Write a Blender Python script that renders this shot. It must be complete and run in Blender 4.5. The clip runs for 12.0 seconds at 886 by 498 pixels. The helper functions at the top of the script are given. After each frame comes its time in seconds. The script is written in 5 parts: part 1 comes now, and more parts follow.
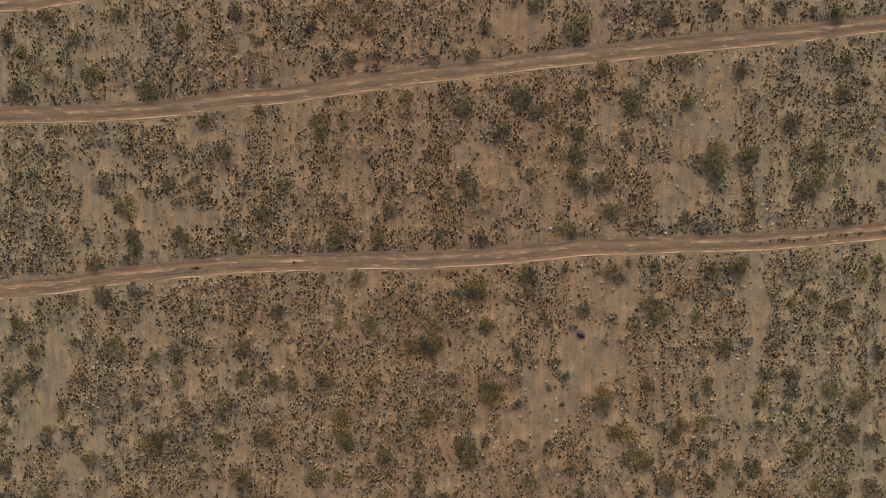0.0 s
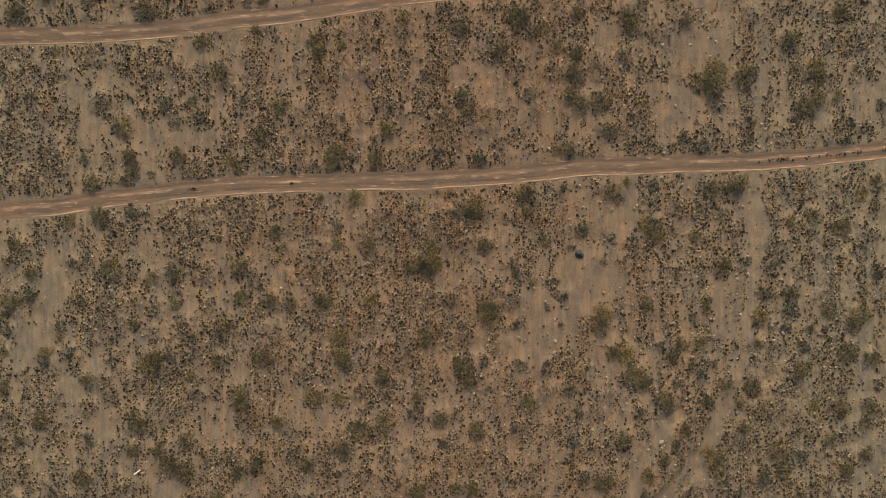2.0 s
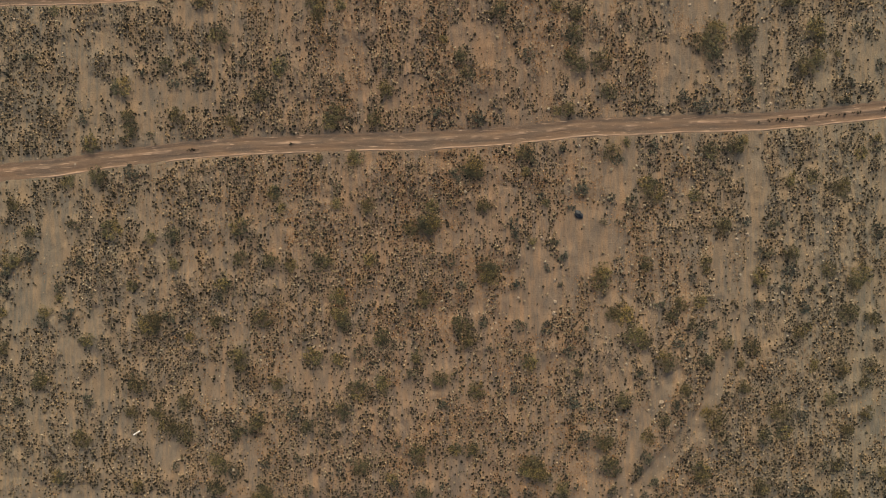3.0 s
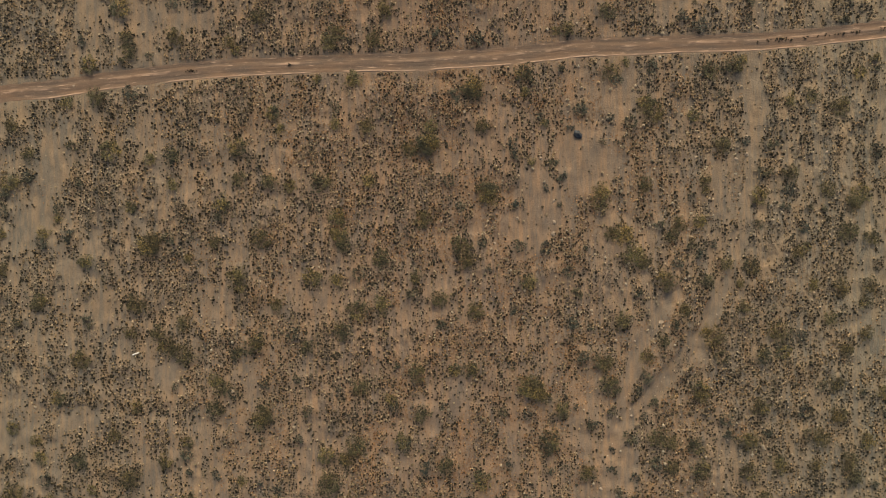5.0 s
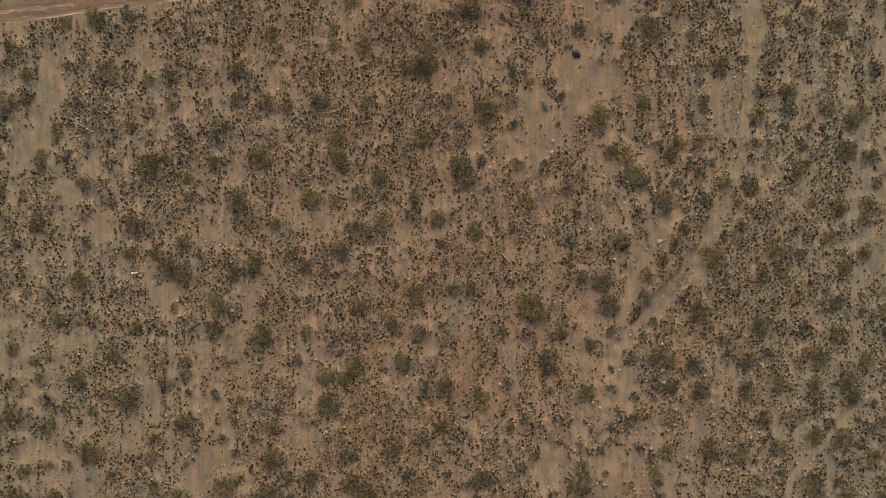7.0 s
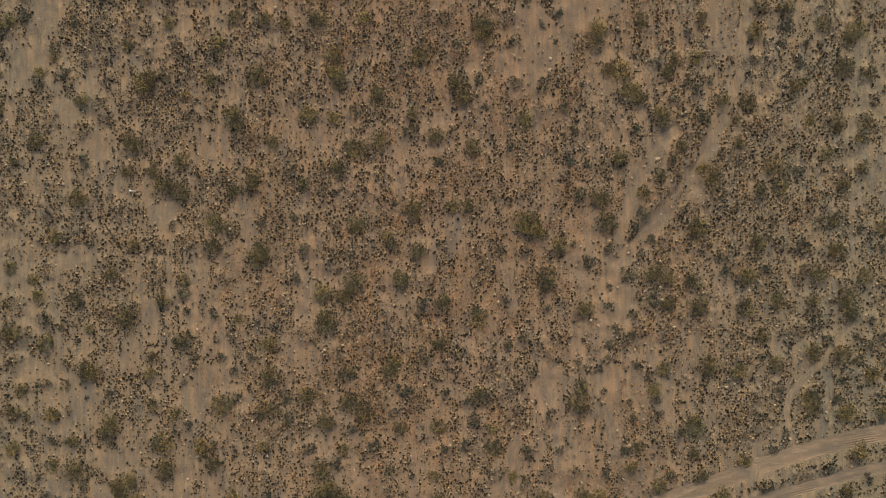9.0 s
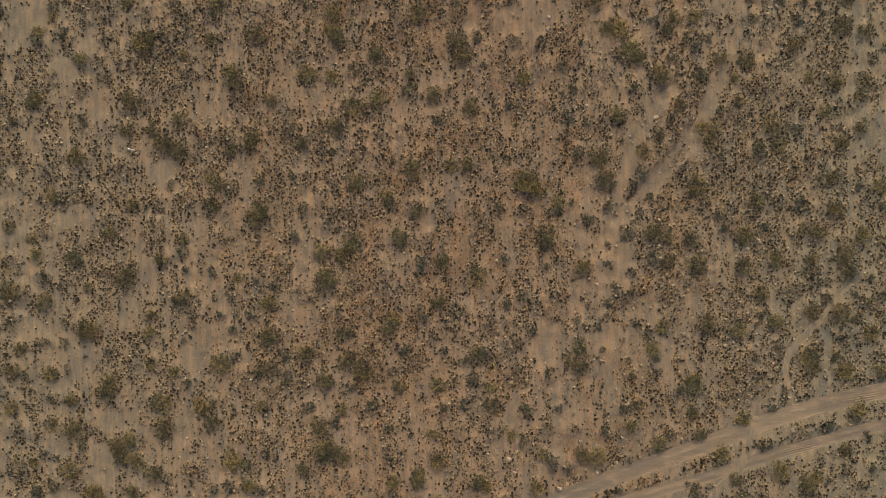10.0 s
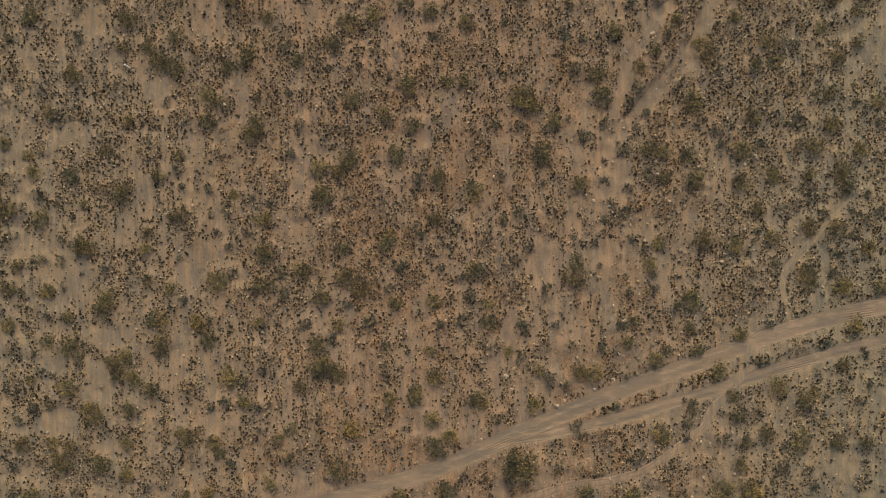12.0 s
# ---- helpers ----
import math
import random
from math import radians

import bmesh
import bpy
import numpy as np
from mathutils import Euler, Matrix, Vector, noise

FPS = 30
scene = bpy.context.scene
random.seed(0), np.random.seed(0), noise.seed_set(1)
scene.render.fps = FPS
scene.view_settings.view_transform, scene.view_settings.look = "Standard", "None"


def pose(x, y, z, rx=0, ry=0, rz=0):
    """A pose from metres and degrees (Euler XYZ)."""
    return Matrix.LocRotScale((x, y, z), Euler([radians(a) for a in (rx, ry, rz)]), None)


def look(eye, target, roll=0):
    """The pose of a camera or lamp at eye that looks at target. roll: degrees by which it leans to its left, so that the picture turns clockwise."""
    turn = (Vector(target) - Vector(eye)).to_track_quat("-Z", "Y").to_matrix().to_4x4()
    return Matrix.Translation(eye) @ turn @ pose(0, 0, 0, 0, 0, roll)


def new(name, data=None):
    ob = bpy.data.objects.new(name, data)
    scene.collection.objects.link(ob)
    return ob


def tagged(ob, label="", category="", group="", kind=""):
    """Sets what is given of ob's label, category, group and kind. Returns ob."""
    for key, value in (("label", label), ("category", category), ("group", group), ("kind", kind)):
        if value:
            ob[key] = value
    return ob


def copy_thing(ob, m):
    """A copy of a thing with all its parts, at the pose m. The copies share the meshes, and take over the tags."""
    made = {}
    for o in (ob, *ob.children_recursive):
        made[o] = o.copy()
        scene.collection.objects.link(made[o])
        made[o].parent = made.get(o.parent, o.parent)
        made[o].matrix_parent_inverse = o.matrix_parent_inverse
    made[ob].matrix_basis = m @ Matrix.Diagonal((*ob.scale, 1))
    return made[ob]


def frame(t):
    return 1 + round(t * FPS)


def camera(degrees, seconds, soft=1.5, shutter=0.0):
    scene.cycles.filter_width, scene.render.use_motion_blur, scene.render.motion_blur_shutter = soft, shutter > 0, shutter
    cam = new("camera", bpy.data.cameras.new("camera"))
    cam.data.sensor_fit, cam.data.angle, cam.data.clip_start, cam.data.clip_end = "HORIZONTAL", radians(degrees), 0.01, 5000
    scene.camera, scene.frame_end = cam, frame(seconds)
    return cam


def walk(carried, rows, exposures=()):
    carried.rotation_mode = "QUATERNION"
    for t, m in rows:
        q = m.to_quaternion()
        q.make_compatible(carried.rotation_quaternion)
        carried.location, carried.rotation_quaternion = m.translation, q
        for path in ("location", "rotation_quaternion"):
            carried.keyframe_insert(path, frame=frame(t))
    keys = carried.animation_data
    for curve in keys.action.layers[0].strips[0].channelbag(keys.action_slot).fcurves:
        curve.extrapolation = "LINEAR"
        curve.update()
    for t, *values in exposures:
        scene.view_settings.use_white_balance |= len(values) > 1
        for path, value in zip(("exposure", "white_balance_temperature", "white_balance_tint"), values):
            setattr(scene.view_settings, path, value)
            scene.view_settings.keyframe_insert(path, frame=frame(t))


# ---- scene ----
# A small aircraft flies level, 100 m above the desert, and looks straight down.
cam = camera(71.0, 12.0, soft=0.55)
PATH = [
    (0.0, -0.002, 0.000, 100.02, 0.010),
    (0.5, 0.098, -3.233, 99.94, -0.031),
    (1.0, 0.178, -6.437, 99.87, -0.071),
    (1.5, 0.242, -9.622, 99.81, -0.110),
    (2.0, 0.291, -12.794, 99.76, -0.147),
    (2.5, 0.329, -15.962, 99.72, -0.184),
    (3.0, 0.359, -19.128, 99.69, -0.218),
    (5.0, 0.442, -31.867, 99.62, -0.348),
    (5.5, 0.463, -35.081, 99.62, -0.378),
    (6.0, 0.488, -38.308, 99.62, -0.407),
    (6.5, 0.517, -41.550, 99.62, -0.436),
    (7.0, 0.552, -44.805, 99.62, -0.464),
    (9.0, 0.763, -57.949, 99.62, -0.574),
    (9.5, 0.835, -61.262, 99.62, -0.600),
    (10.0, 0.915, -64.582, 99.61, -0.627),
    (10.5, 1.002, -67.911, 99.60, -0.654),
    (11.0, 1.096, -71.247, 99.58, -0.681),
    (11.5, 1.196, -74.591, 99.55, -0.708),
    (12.0, 1.300, -77.943, 99.52, -0.735),
]
walk(cam, [(t, pose(x, y, z, 0, 0, turn)) for t, x, y, z, turn in PATH], exposures=[(0.0, -0.195, 6430, 5), (12.0, -0.145, 6430, 5)])

# ---- light: a low hazy sun from the north, and the open sky ----
SUN_UP, SUN_FROM = 34.0, 4.0  # degrees above the horizon; degrees from +y towards +x
world = bpy.data.worlds.new("sky")
scene.world = world
world.use_nodes = True
sky = world.node_tree.nodes.new("ShaderNodeTexSky")
sky.sky_type, sky.sun_disc = "NISHITA", False
sky.sun_elevation, sky.sun_rotation = radians(SUN_UP), radians(SUN_FROM)
sky.dust_density, sky.air_density, sky.ozone_density = 7.0, 0.9, 0.3
background = world.node_tree.nodes["Background"]
background.inputs["Strength"].default_value = 0.150
world.node_tree.links.new(sky.outputs["Color"], background.inputs["Color"])
sun = new("sun", bpy.data.lights.new("sun", "SUN"))
sun.data.energy, sun.data.angle, sun.data.color = 2.0, radians(11.0), (1.0, 0.77, 0.50)
sun.matrix_world = look((100 * math.sin(radians(SUN_FROM)), 100 * math.cos(radians(SUN_FROM)), 100 * math.tan(radians(SUN_UP))), (0, 0, 0))


# ---- materials ----
def material(name, roughness=0.9):
    m = bpy.data.materials.new(name)
    m.use_nodes = True
    n = m.node_tree.nodes
    n["Principled BSDF"].inputs["Roughness"].default_value = roughness
    n["Principled BSDF"].inputs["Specular IOR Level"].default_value = 0.15
    return m, n, m.node_tree.links


def noise_node(n, links, vector, scale, detail=3.0, rough=0.6, stretch=None):
    if stretch:
        mapping = n.new("ShaderNodeMapping")
        mapping.inputs["Scale"].default_value = stretch
        links.new(vector, mapping.inputs["Vector"])
        vector = mapping.outputs["Vector"]
    tex = n.new("ShaderNodeTexNoise")
    tex.inputs["Scale"].default_value, tex.inputs["Detail"].default_value = scale, detail
    tex.inputs["Roughness"].default_value = rough
    links.new(vector, tex.inputs["Vector"])
    return tex.outputs["Fac"]


def spread(n, links, value, low, high):
    node = n.new("ShaderNodeMapRange")
    node.inputs["From Min"].default_value, node.inputs["From Max"].default_value = low, high
    links.new(value, node.inputs["Value"])
    return node.outputs["Result"]


def blend(n, links, factor, a, b, mode="MIX"):
    node = n.new("ShaderNodeMix")
    node.data_type, node.blend_type = "RGBA", mode
    for socket, value in ((node.inputs["Factor"], factor), (node.inputs["A"], a), (node.inputs["B"], b)):
        if isinstance(value, (tuple, float)):
            socket.default_value = (*value, 1.0) if isinstance(value, tuple) else value
        else:
            links.new(value, socket)
    return node.outputs["Result"]


def soil(name, dull, clean, gravel, bump, grainway=(1.0, 0.4, 1.0), loose=(0.42, 0.80), sandy=0.28, sun_and_lens_tint=True):
    """Sandy soil: clean where the 'sand' attribute is high (on tracks also painted sunlight), dull and littered
    elsewhere.
    """
    m, n, links = material(name, 0.95)
    where = n.new("ShaderNodeNewGeometry").outputs["Position"]
    attr = n.new("ShaderNodeAttribute")
    attr.attribute_name = "sand"
    patch = noise_node(n, links, where, 0.30, 4, 0.6, grainway)
    tone = noise_node(n, links, where, 0.85, 5, 0.65, grainway)
    grain = noise_node(n, links, where, 4.5, 5, 0.7)
    fine = noise_node(n, links, where, 16.0, 3, 0.7)
    colour = blend(n, links, spread(n, links, patch, 0.40, 0.66), dull, tuple(c * k for c, k in zip(dull, (1.42, 1.26, 1.10))))
    mixed = n.new("ShaderNodeMath")
    mixed.operation = "MULTIPLY_ADD"
    links.new(attr.outputs["Fac"], mixed.inputs[0])
    mixed.inputs[1].default_value = sandy
    links.new(spread(n, links, tone, *loose), mixed.inputs[2])
    mixed.use_clamp = True
    colour = blend(n, links, mixed.outputs[0], colour, clean)
    if sun_and_lens_tint:
        # sunlit crests and grey shade painted as reddish streaks that run north to south
        sunlit_streak = spread(n, links, noise_node(n, links, where, 1.0, 5, 0.6, (1.5, 0.13, 1.0)), 0.43, 0.58)
        colour = blend(n, links, sunlit_streak, blend(n, links, 1.0, colour, (0.90, 0.935, 0.97), "MULTIPLY"), blend(n, links, 1.0, colour, (1.15, 1.07, 0.97), "MULTIPLY"))
        # the lens's colour shading is painted into the soil: redder middle, greyer sides
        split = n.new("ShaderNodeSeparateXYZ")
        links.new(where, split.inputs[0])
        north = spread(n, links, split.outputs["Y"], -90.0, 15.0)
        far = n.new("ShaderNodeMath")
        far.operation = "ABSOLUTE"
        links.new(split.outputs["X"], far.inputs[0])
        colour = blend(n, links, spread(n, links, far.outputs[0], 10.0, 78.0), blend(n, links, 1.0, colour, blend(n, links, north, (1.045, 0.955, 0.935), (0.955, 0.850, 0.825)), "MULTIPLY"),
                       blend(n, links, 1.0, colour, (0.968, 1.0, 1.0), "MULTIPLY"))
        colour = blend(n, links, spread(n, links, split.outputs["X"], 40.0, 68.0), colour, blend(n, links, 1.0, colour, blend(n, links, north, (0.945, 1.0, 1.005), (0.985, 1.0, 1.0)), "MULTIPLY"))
    # dry litter and gravel
    speck = spread(n, links, grain, 0.56, 0.70)
    less = n.new("ShaderNodeMath")
    less.operation = "MULTIPLY"
    links.new(speck, less.inputs[0])
    less.inputs[1].default_value = gravel
    colour = blend(n, links, less.outputs[0], colour, (0.085, 0.066, 0.050))
    colour = blend(n, links, spread(n, links, fine, 0.62, 0.75), colour, tuple(c * 1.15 for c in clean))
    links.new(colour, n["Principled BSDF"].inputs["Base Color"])
    height = n.new("ShaderNodeMath")
    height.operation = "ADD"
    links.new(tone, height.inputs[0])
    links.new(grain, height.inputs[1])
    b = n.new("ShaderNodeBump")
    b.inputs["Strength"].default_value, b.inputs["Distance"].default_value = bump, 0.16
    links.new(height.outputs[0], b.inputs["Height"])
    # small hummocks of blown sand among the plants
    knolls = n.new("ShaderNodeAttribute")
    knolls.attribute_name = "hummock"
    lumps = n.new("ShaderNodeMath")
    lumps.operation = "MULTIPLY"
    links.new(knolls.outputs["Fac"], lumps.inputs[0])
    links.new(noise_node(n, links, where, 1.1, 2, 0.5, (1.3, 0.8, 1.0)), lumps.inputs[1])
    relief = n.new("ShaderNodeBump")
    relief.inputs["Strength"].default_value, relief.inputs["Distance"].default_value = 1.0, 0.42
    links.new(lumps.outputs[0], relief.inputs["Height"])
    links.new(relief.outputs["Normal"], b.inputs["Normal"])
    links.new(b.outputs["Normal"], n["Principled BSDF"].inputs["Normal"])
    return m


def leaves(name, dark, mid, bright, share):
    """Foliage: every leaf cluster takes its own tone; share of bright tips."""
    m, n, links = material(name, 0.75)
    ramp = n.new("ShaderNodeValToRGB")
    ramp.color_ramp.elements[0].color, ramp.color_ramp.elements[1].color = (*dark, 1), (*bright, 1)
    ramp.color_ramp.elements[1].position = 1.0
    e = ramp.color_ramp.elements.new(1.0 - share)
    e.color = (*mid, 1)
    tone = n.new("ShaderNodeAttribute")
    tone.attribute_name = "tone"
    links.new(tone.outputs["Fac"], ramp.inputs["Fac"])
    each = n.new("ShaderNodeObjectInfo").outputs["Random"]
    tint = blend(n, links, each, (0.78, 0.82, 0.86), (1.22, 1.14, 1.0))
    # neighbouring plants share a tone: greyer stands and reddish, drier ones
    stand = noise_node(n, links, n.new("ShaderNodeNewGeometry").outputs["Position"], 0.22, 4, 0.65)
    dry = blend(n, links, spread(n, links, stand, 0.40, 0.62), (0.94, 1.0, 1.0), (1.09, 1.0, 0.84))
    colour = blend(n, links, 1.0, ramp.outputs["Color"], tint, "MULTIPLY")
    links.new(blend(n, links, 1.0, colour, dry, "MULTIPLY"), n["Principled BSDF"].inputs["Base Color"])
    return m


def rough_solid(name, a, b, scale, roughness=0.85):
    m, n, links = material(name, roughness)
    where = n.new("ShaderNodeTexCoord").outputs["Object"]
    fac = noise_node(n, links, where, scale, 5, 0.65)
    links.new(blend(n, links, spread(n, links, fac, 0.3, 0.7), a, b), n["Principled BSDF"].inputs["Base Color"])
    bump = n.new("ShaderNodeBump")
    bump.inputs["Strength"].default_value, bump.inputs["Distance"].default_value = 0.5, 0.03
    links.new(fac, bump.inputs["Height"])
    links.new(bump.outputs["Normal"], n["Principled BSDF"].inputs["Normal"])
    return m


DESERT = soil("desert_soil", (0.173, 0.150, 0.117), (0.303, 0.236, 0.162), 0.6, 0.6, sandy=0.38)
SANDY_TRACK_SOIL = soil("sandy_track_soil", (0.176, 0.146, 0.113), (0.38, 0.280, 0.185), 0.35, 0.25, (0.4, 1.6, 1.0), (0.52, 0.85), 0.8, False)
# the clean tone is lifted to carry the sunlight painted on the rims
TRACK_SOIL = soil("track_soil", (0.152, 0.113, 0.084), (0.54, 0.372, 0.255), 0.15, 0.2, (0.5, 3.0, 1.0), (0.59, 0.74), 0.75, False)
TRODDEN_SAND = soil("trodden_sand", (0.192, 0.163, 0.126), (0.33, 0.26, 0.185), 0.2, 0.3, (2.0, 0.5, 1.0), (0.50, 0.80), 0.5)
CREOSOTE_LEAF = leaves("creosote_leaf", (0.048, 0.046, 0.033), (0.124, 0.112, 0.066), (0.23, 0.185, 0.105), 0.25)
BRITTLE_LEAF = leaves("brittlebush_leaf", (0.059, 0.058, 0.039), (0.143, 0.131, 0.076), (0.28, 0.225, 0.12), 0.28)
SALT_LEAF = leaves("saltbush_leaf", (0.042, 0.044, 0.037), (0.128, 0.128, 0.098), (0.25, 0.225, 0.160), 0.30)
BURSAGE_LEAF = leaves("bursage_leaf", (0.039, 0.035, 0.027), (0.122, 0.106, 0.074), (0.26, 0.20, 0.130), 0.25)
LOW_LEAF = leaves("low_shrub_leaf", (0.019, 0.0182, 0.0135), (0.077, 0.068, 0.048), (0.27, 0.210, 0.135), 0.17)
# also colours the tufts that imitate the sunlit sides of low shrubs
STRAW_AND_HIGHLIGHTS = leaves("dry_grass", (0.26, 0.188, 0.112), (0.41, 0.300, 0.180), (0.56, 0.45, 0.31), 0.3)
RUSSET = leaves("russet_grass", (0.11, 0.062, 0.036), (0.28, 0.155, 0.080), (0.46, 0.30, 0.165), 0.32)
OLIVE_TIPS = leaves("olive_tips", (0.12, 0.104, 0.054), (0.20, 0.168, 0.082), (0.30, 0.242, 0.118), 0.3)
GOLDEN_TIPS = leaves("golden_tips", (0.155, 0.124, 0.055), (0.265, 0.208, 0.085), (0.38, 0.295, 0.128), 0.35)
TWIGS = leaves("dry_twigs", (0.065, 0.058, 0.042), (0.135, 0.113, 0.078), (0.25, 0.195, 0.125), 0.30)
BARK = rough_solid("grey_bark", (0.07, 0.055, 0.042), (0.15, 0.12, 0.095), 9.0)
PALE_ROCK = rough_solid("pale_rock", (0.24, 0.185, 0.13), (0.46, 0.37, 0.27), 4.0)
SLATE = rough_solid("dark_slate_rock", (0.030, 0.034, 0.038), (0.085, 0.092, 0.098), 3.0)
WHITE_PAINT = rough_solid("white_weathered_paint", (0.84, 0.82, 0.77), (0.90, 0.88, 0.84), 6.0, 0.5)


# ---- the lie of the land ----
def lattice(ix, iy, seed):
    h = (ix * 374761393 + iy * 668265263 + seed * 144269501) & 0xFFFFFFFF
    h = ((h ^ (h >> 13)) * 1274126177) & 0xFFFFFFFF
    return ((h ^ (h >> 16)) & 0xFFFF) / 65535.0


def rumple(x, y, size, seed):
    """Smooth noise from 0 to 1 with features of about that size in metres."""
    x, y = np.asarray(x, float) / size, np.asarray(y, float) / size
    ix, iy = np.floor(x).astype(np.int64), np.floor(y).astype(np.int64)
    u, v = x - ix, y - iy
    u, v = u * u * (3 - 2 * u), v * v * (3 - 2 * v)
    low = lattice(ix, iy, seed) * (1 - u) + lattice(ix + 1, iy, seed) * u
    high = lattice(ix, iy + 1, seed) * (1 - u) + lattice(ix + 1, iy + 1, seed) * u
    return low * (1 - v) + high * v


def ease(v, a, b):
    v = np.clip((v - a) / (b - a), 0, 1)
    return v * v * (3 - 2 * v)


def curve_points(points, step):
    """A smooth line through the points, at even steps: places and ways."""
    p = np.array(points, float)
    p = np.vstack([2 * p[0] - p[1], p, 2 * p[-1] - p[-2]])
    dense = []
    for i in range(1, len(p) - 2):
        u = np.linspace(0, 1, 40, endpoint=False)[:, None]
        a, b, c, d = p[i - 1:i + 3]
        dense.append(0.5 * (2 * b + (c - a) * u + (2 * a - 5 * b + 4 * c - d) * u ** 2 + (3 * b - a - 3 * c + d) * u ** 3))
    dense = np.vstack(dense + [p[-2:-1]])
    s = np.concatenate([[0], np.cumsum(np.linalg.norm(np.diff(dense, axis=0), axis=1))])
    at = np.arange(0, s[-1], step)
    place = np.stack([np.interp(at, s, dense[:, k]) for k in (0, 1)], 1)
    way = np.gradient(place, axis=0)
    return place, way / np.linalg.norm(way, axis=1)[:, None], at


def away(x, y, points):
    """Distance from each place to a line."""
    p = curve_points(points, 3.0)[0]
    best = np.full(np.shape(x), 1e9)
    for (ax, ay), (bx, by) in zip(p[:-1], p[1:]):
        dx, dy = bx - ax, by - ay
        u = np.clip(((x - ax) * dx + (y - ay) * dy) / (dx * dx + dy * dy), 0, 1)
        best = np.minimum(best, np.hypot(x - ax - u * dx, y - ay - u * dy))
    return best


# centre lines of the vehicle tracks, footpaths and sandy washes
NORTH_TRACK = [(-95.0, 20.7), (-82.2, 21.2), (-71.3, 21.5), (-57.7, 21.8), (-44.0, 22.7), (-34.9, 24.0), (-24.0, 25.0), (-7.6, 27.5), (6.0, 29.1), (19.7, 30.8), (37.8, 32.8), (56.0, 34.6), (71.3, 36.5), (83.3, 38.3), (97.0, 40.2)]
MIDDLE_TRACK = [(-95.0, -10.8), (-82.2, -8.6), (-71.3, -6.7), (-62.2, -5.8), (-53.1, -4.5), (-44.0, -3.5), (-34.9, -2.7), (-24.0, -2.2), (-12.2, -1.9), (-3.1, -1.8), (6.0, -1.3), (15.1, -0.5), (24.2, 0.3), (33.3, 0.6), (42.4, 0.9), (51.5, 1.2), (60.6, 1.9), (71.3, 3.0), (83.3, 4.5), (97.0, 6.3)]
SOUTH_TRACK = [(-79.4, -125.3), (-61.3, -123.3), (-43.1, -121.2), (-30.4, -120.8), (-19.5, -118.6), (-9.5, -115.9), (-2.3, -113.9), (5.9, -110.8), (11.4, -108.2), (20.5, -104.6), (29.6, -100.9), (38.7, -97.8), (47.8, -94.6), (56.9, -91.5), (66.0, -89.2), (72.2, -87.8), (84.2, -85.1), (97.8, -81.8)]
SOUTH_RUT = [(7.8, -109.6), (12.8, -108.4), (17.7, -107.9), (24.6, -106.5), (29.6, -105.3), (35.2, -103.8), (44.6, -101.1), (50.5, -99.1), (56.8, -97.3), (65.9, -94.8), (72.1, -93.3), (84.1, -90.2), (97.7, -87.2)]
CORNER_TRACK = [(-95.0, 37.0), (-82.2, 38.5), (-71.3, 39.4), (-65.9, 39.9), (-58.6, 41.0), (-47.7, 43.2), (-33.1, 46.5)]
STRIP = [(25.0, -104.7), (29.1, -103.2), (34.1, -102.0), (38.7, -100.4), (44.3, -98.5), (47.8, -97.5), (53.2, -95.7), (59.6, -93.8), (66.0, -92.1)]
FOOTPATH = [(51.0, -89.4), (50.1, -95.5), (47.9, -100.3), (44.2, -103.9), (42.7, -106.9), (37.5, -111.0), (33.3, -113.7), (29.0, -115.1), (24.9, -115.8), (20.4, -116.3), (14.0, -118.3), (6.7, -120.5)]
PATH_BRANCH = [(66.2, -70.5), (63.3, -73.9), (60.7, -77.3), (57.8, -79.9), (55.9, -82.6), (55.7, -86.3), (56.6, -89.4), (57.6, -92.9)]
CROSS_PATH = [(51.7, 0.1), (50.6, -3.5), (49.9, -10.8), (50.4, -16.3), (49.7, -22.7), (48.6, -29.0), (46.9, -34.5)]
WASH = [(45.8, -37.7), (43.8, -42.2), (41.4, -46.7), (37.4, -51.4), (33.9, -55.4), (30.0, -59.2), (27.2, -63.6), (25.6, -66.6)]
WASH_BRANCH = [(38.4, -39.2), (35.8, -40.8), (34.2, -44.4), (31.8, -47.9), (30.5, -51.6), (29.0, -56.0), (27.4, -61.9)]
LOOP_PATH = [(61.5, -76.1), (62.2, -79.6), (62.6, -83.9), (62.9, -87.4)]
NORTH_SPUR = [(51.5, 1.8), (51.0, 5.0), (51.0, 9.0), (51.4, 13.0), (52.5, 18.0)]
# bare openings between the shrubs: centre and half widths
CLEARINGS = []
CLEARINGS += [
    (25.1, 37.8, 2.0, 3.6), (13.3, 36.0, 5.5, 3.5), (-67.2, 33.3, 1.6, 2.7), (-32.2, 33.3, 2.4, 1.6), (40.6, 27.4, 2.7, 1.8), (26.7, 20.6, 1.3, 3.6), (43.5, 19.7, 4.5, 3.1), (-39.5, 18.7, 3.5, 2.4),
    (-32.2, 16.5, 1.6, 2.2), (3.3, 16.0, 2.2, 2.4), (36.9, 12.8, 4.5, 1.8), (-40.4, 11.7, 1.6, 2.2), (68.8, 11.5, 3.3, 3.3), (38.8, 8.3, 5.3, 4.0), (-4.0, 6.9, 0.9, 2.7), (-45.4, 6.0, 3.5, 3.8),
    (-39.9, 5.1, 3.6, 2.0), (-7.2, 3.7, 2.0, 1.6), (-45.9, -0.4, 2.2, 1.8), (29.7, -5.4, 2.5, 6.4), (50.4, -9.9, 1.8, 10.0), (23.7, -18.1, 5.5, 5.5), (-62.2, -18.1, 2.2, 5.0), (45.3, -22.7, 1.6, 5.5),
]
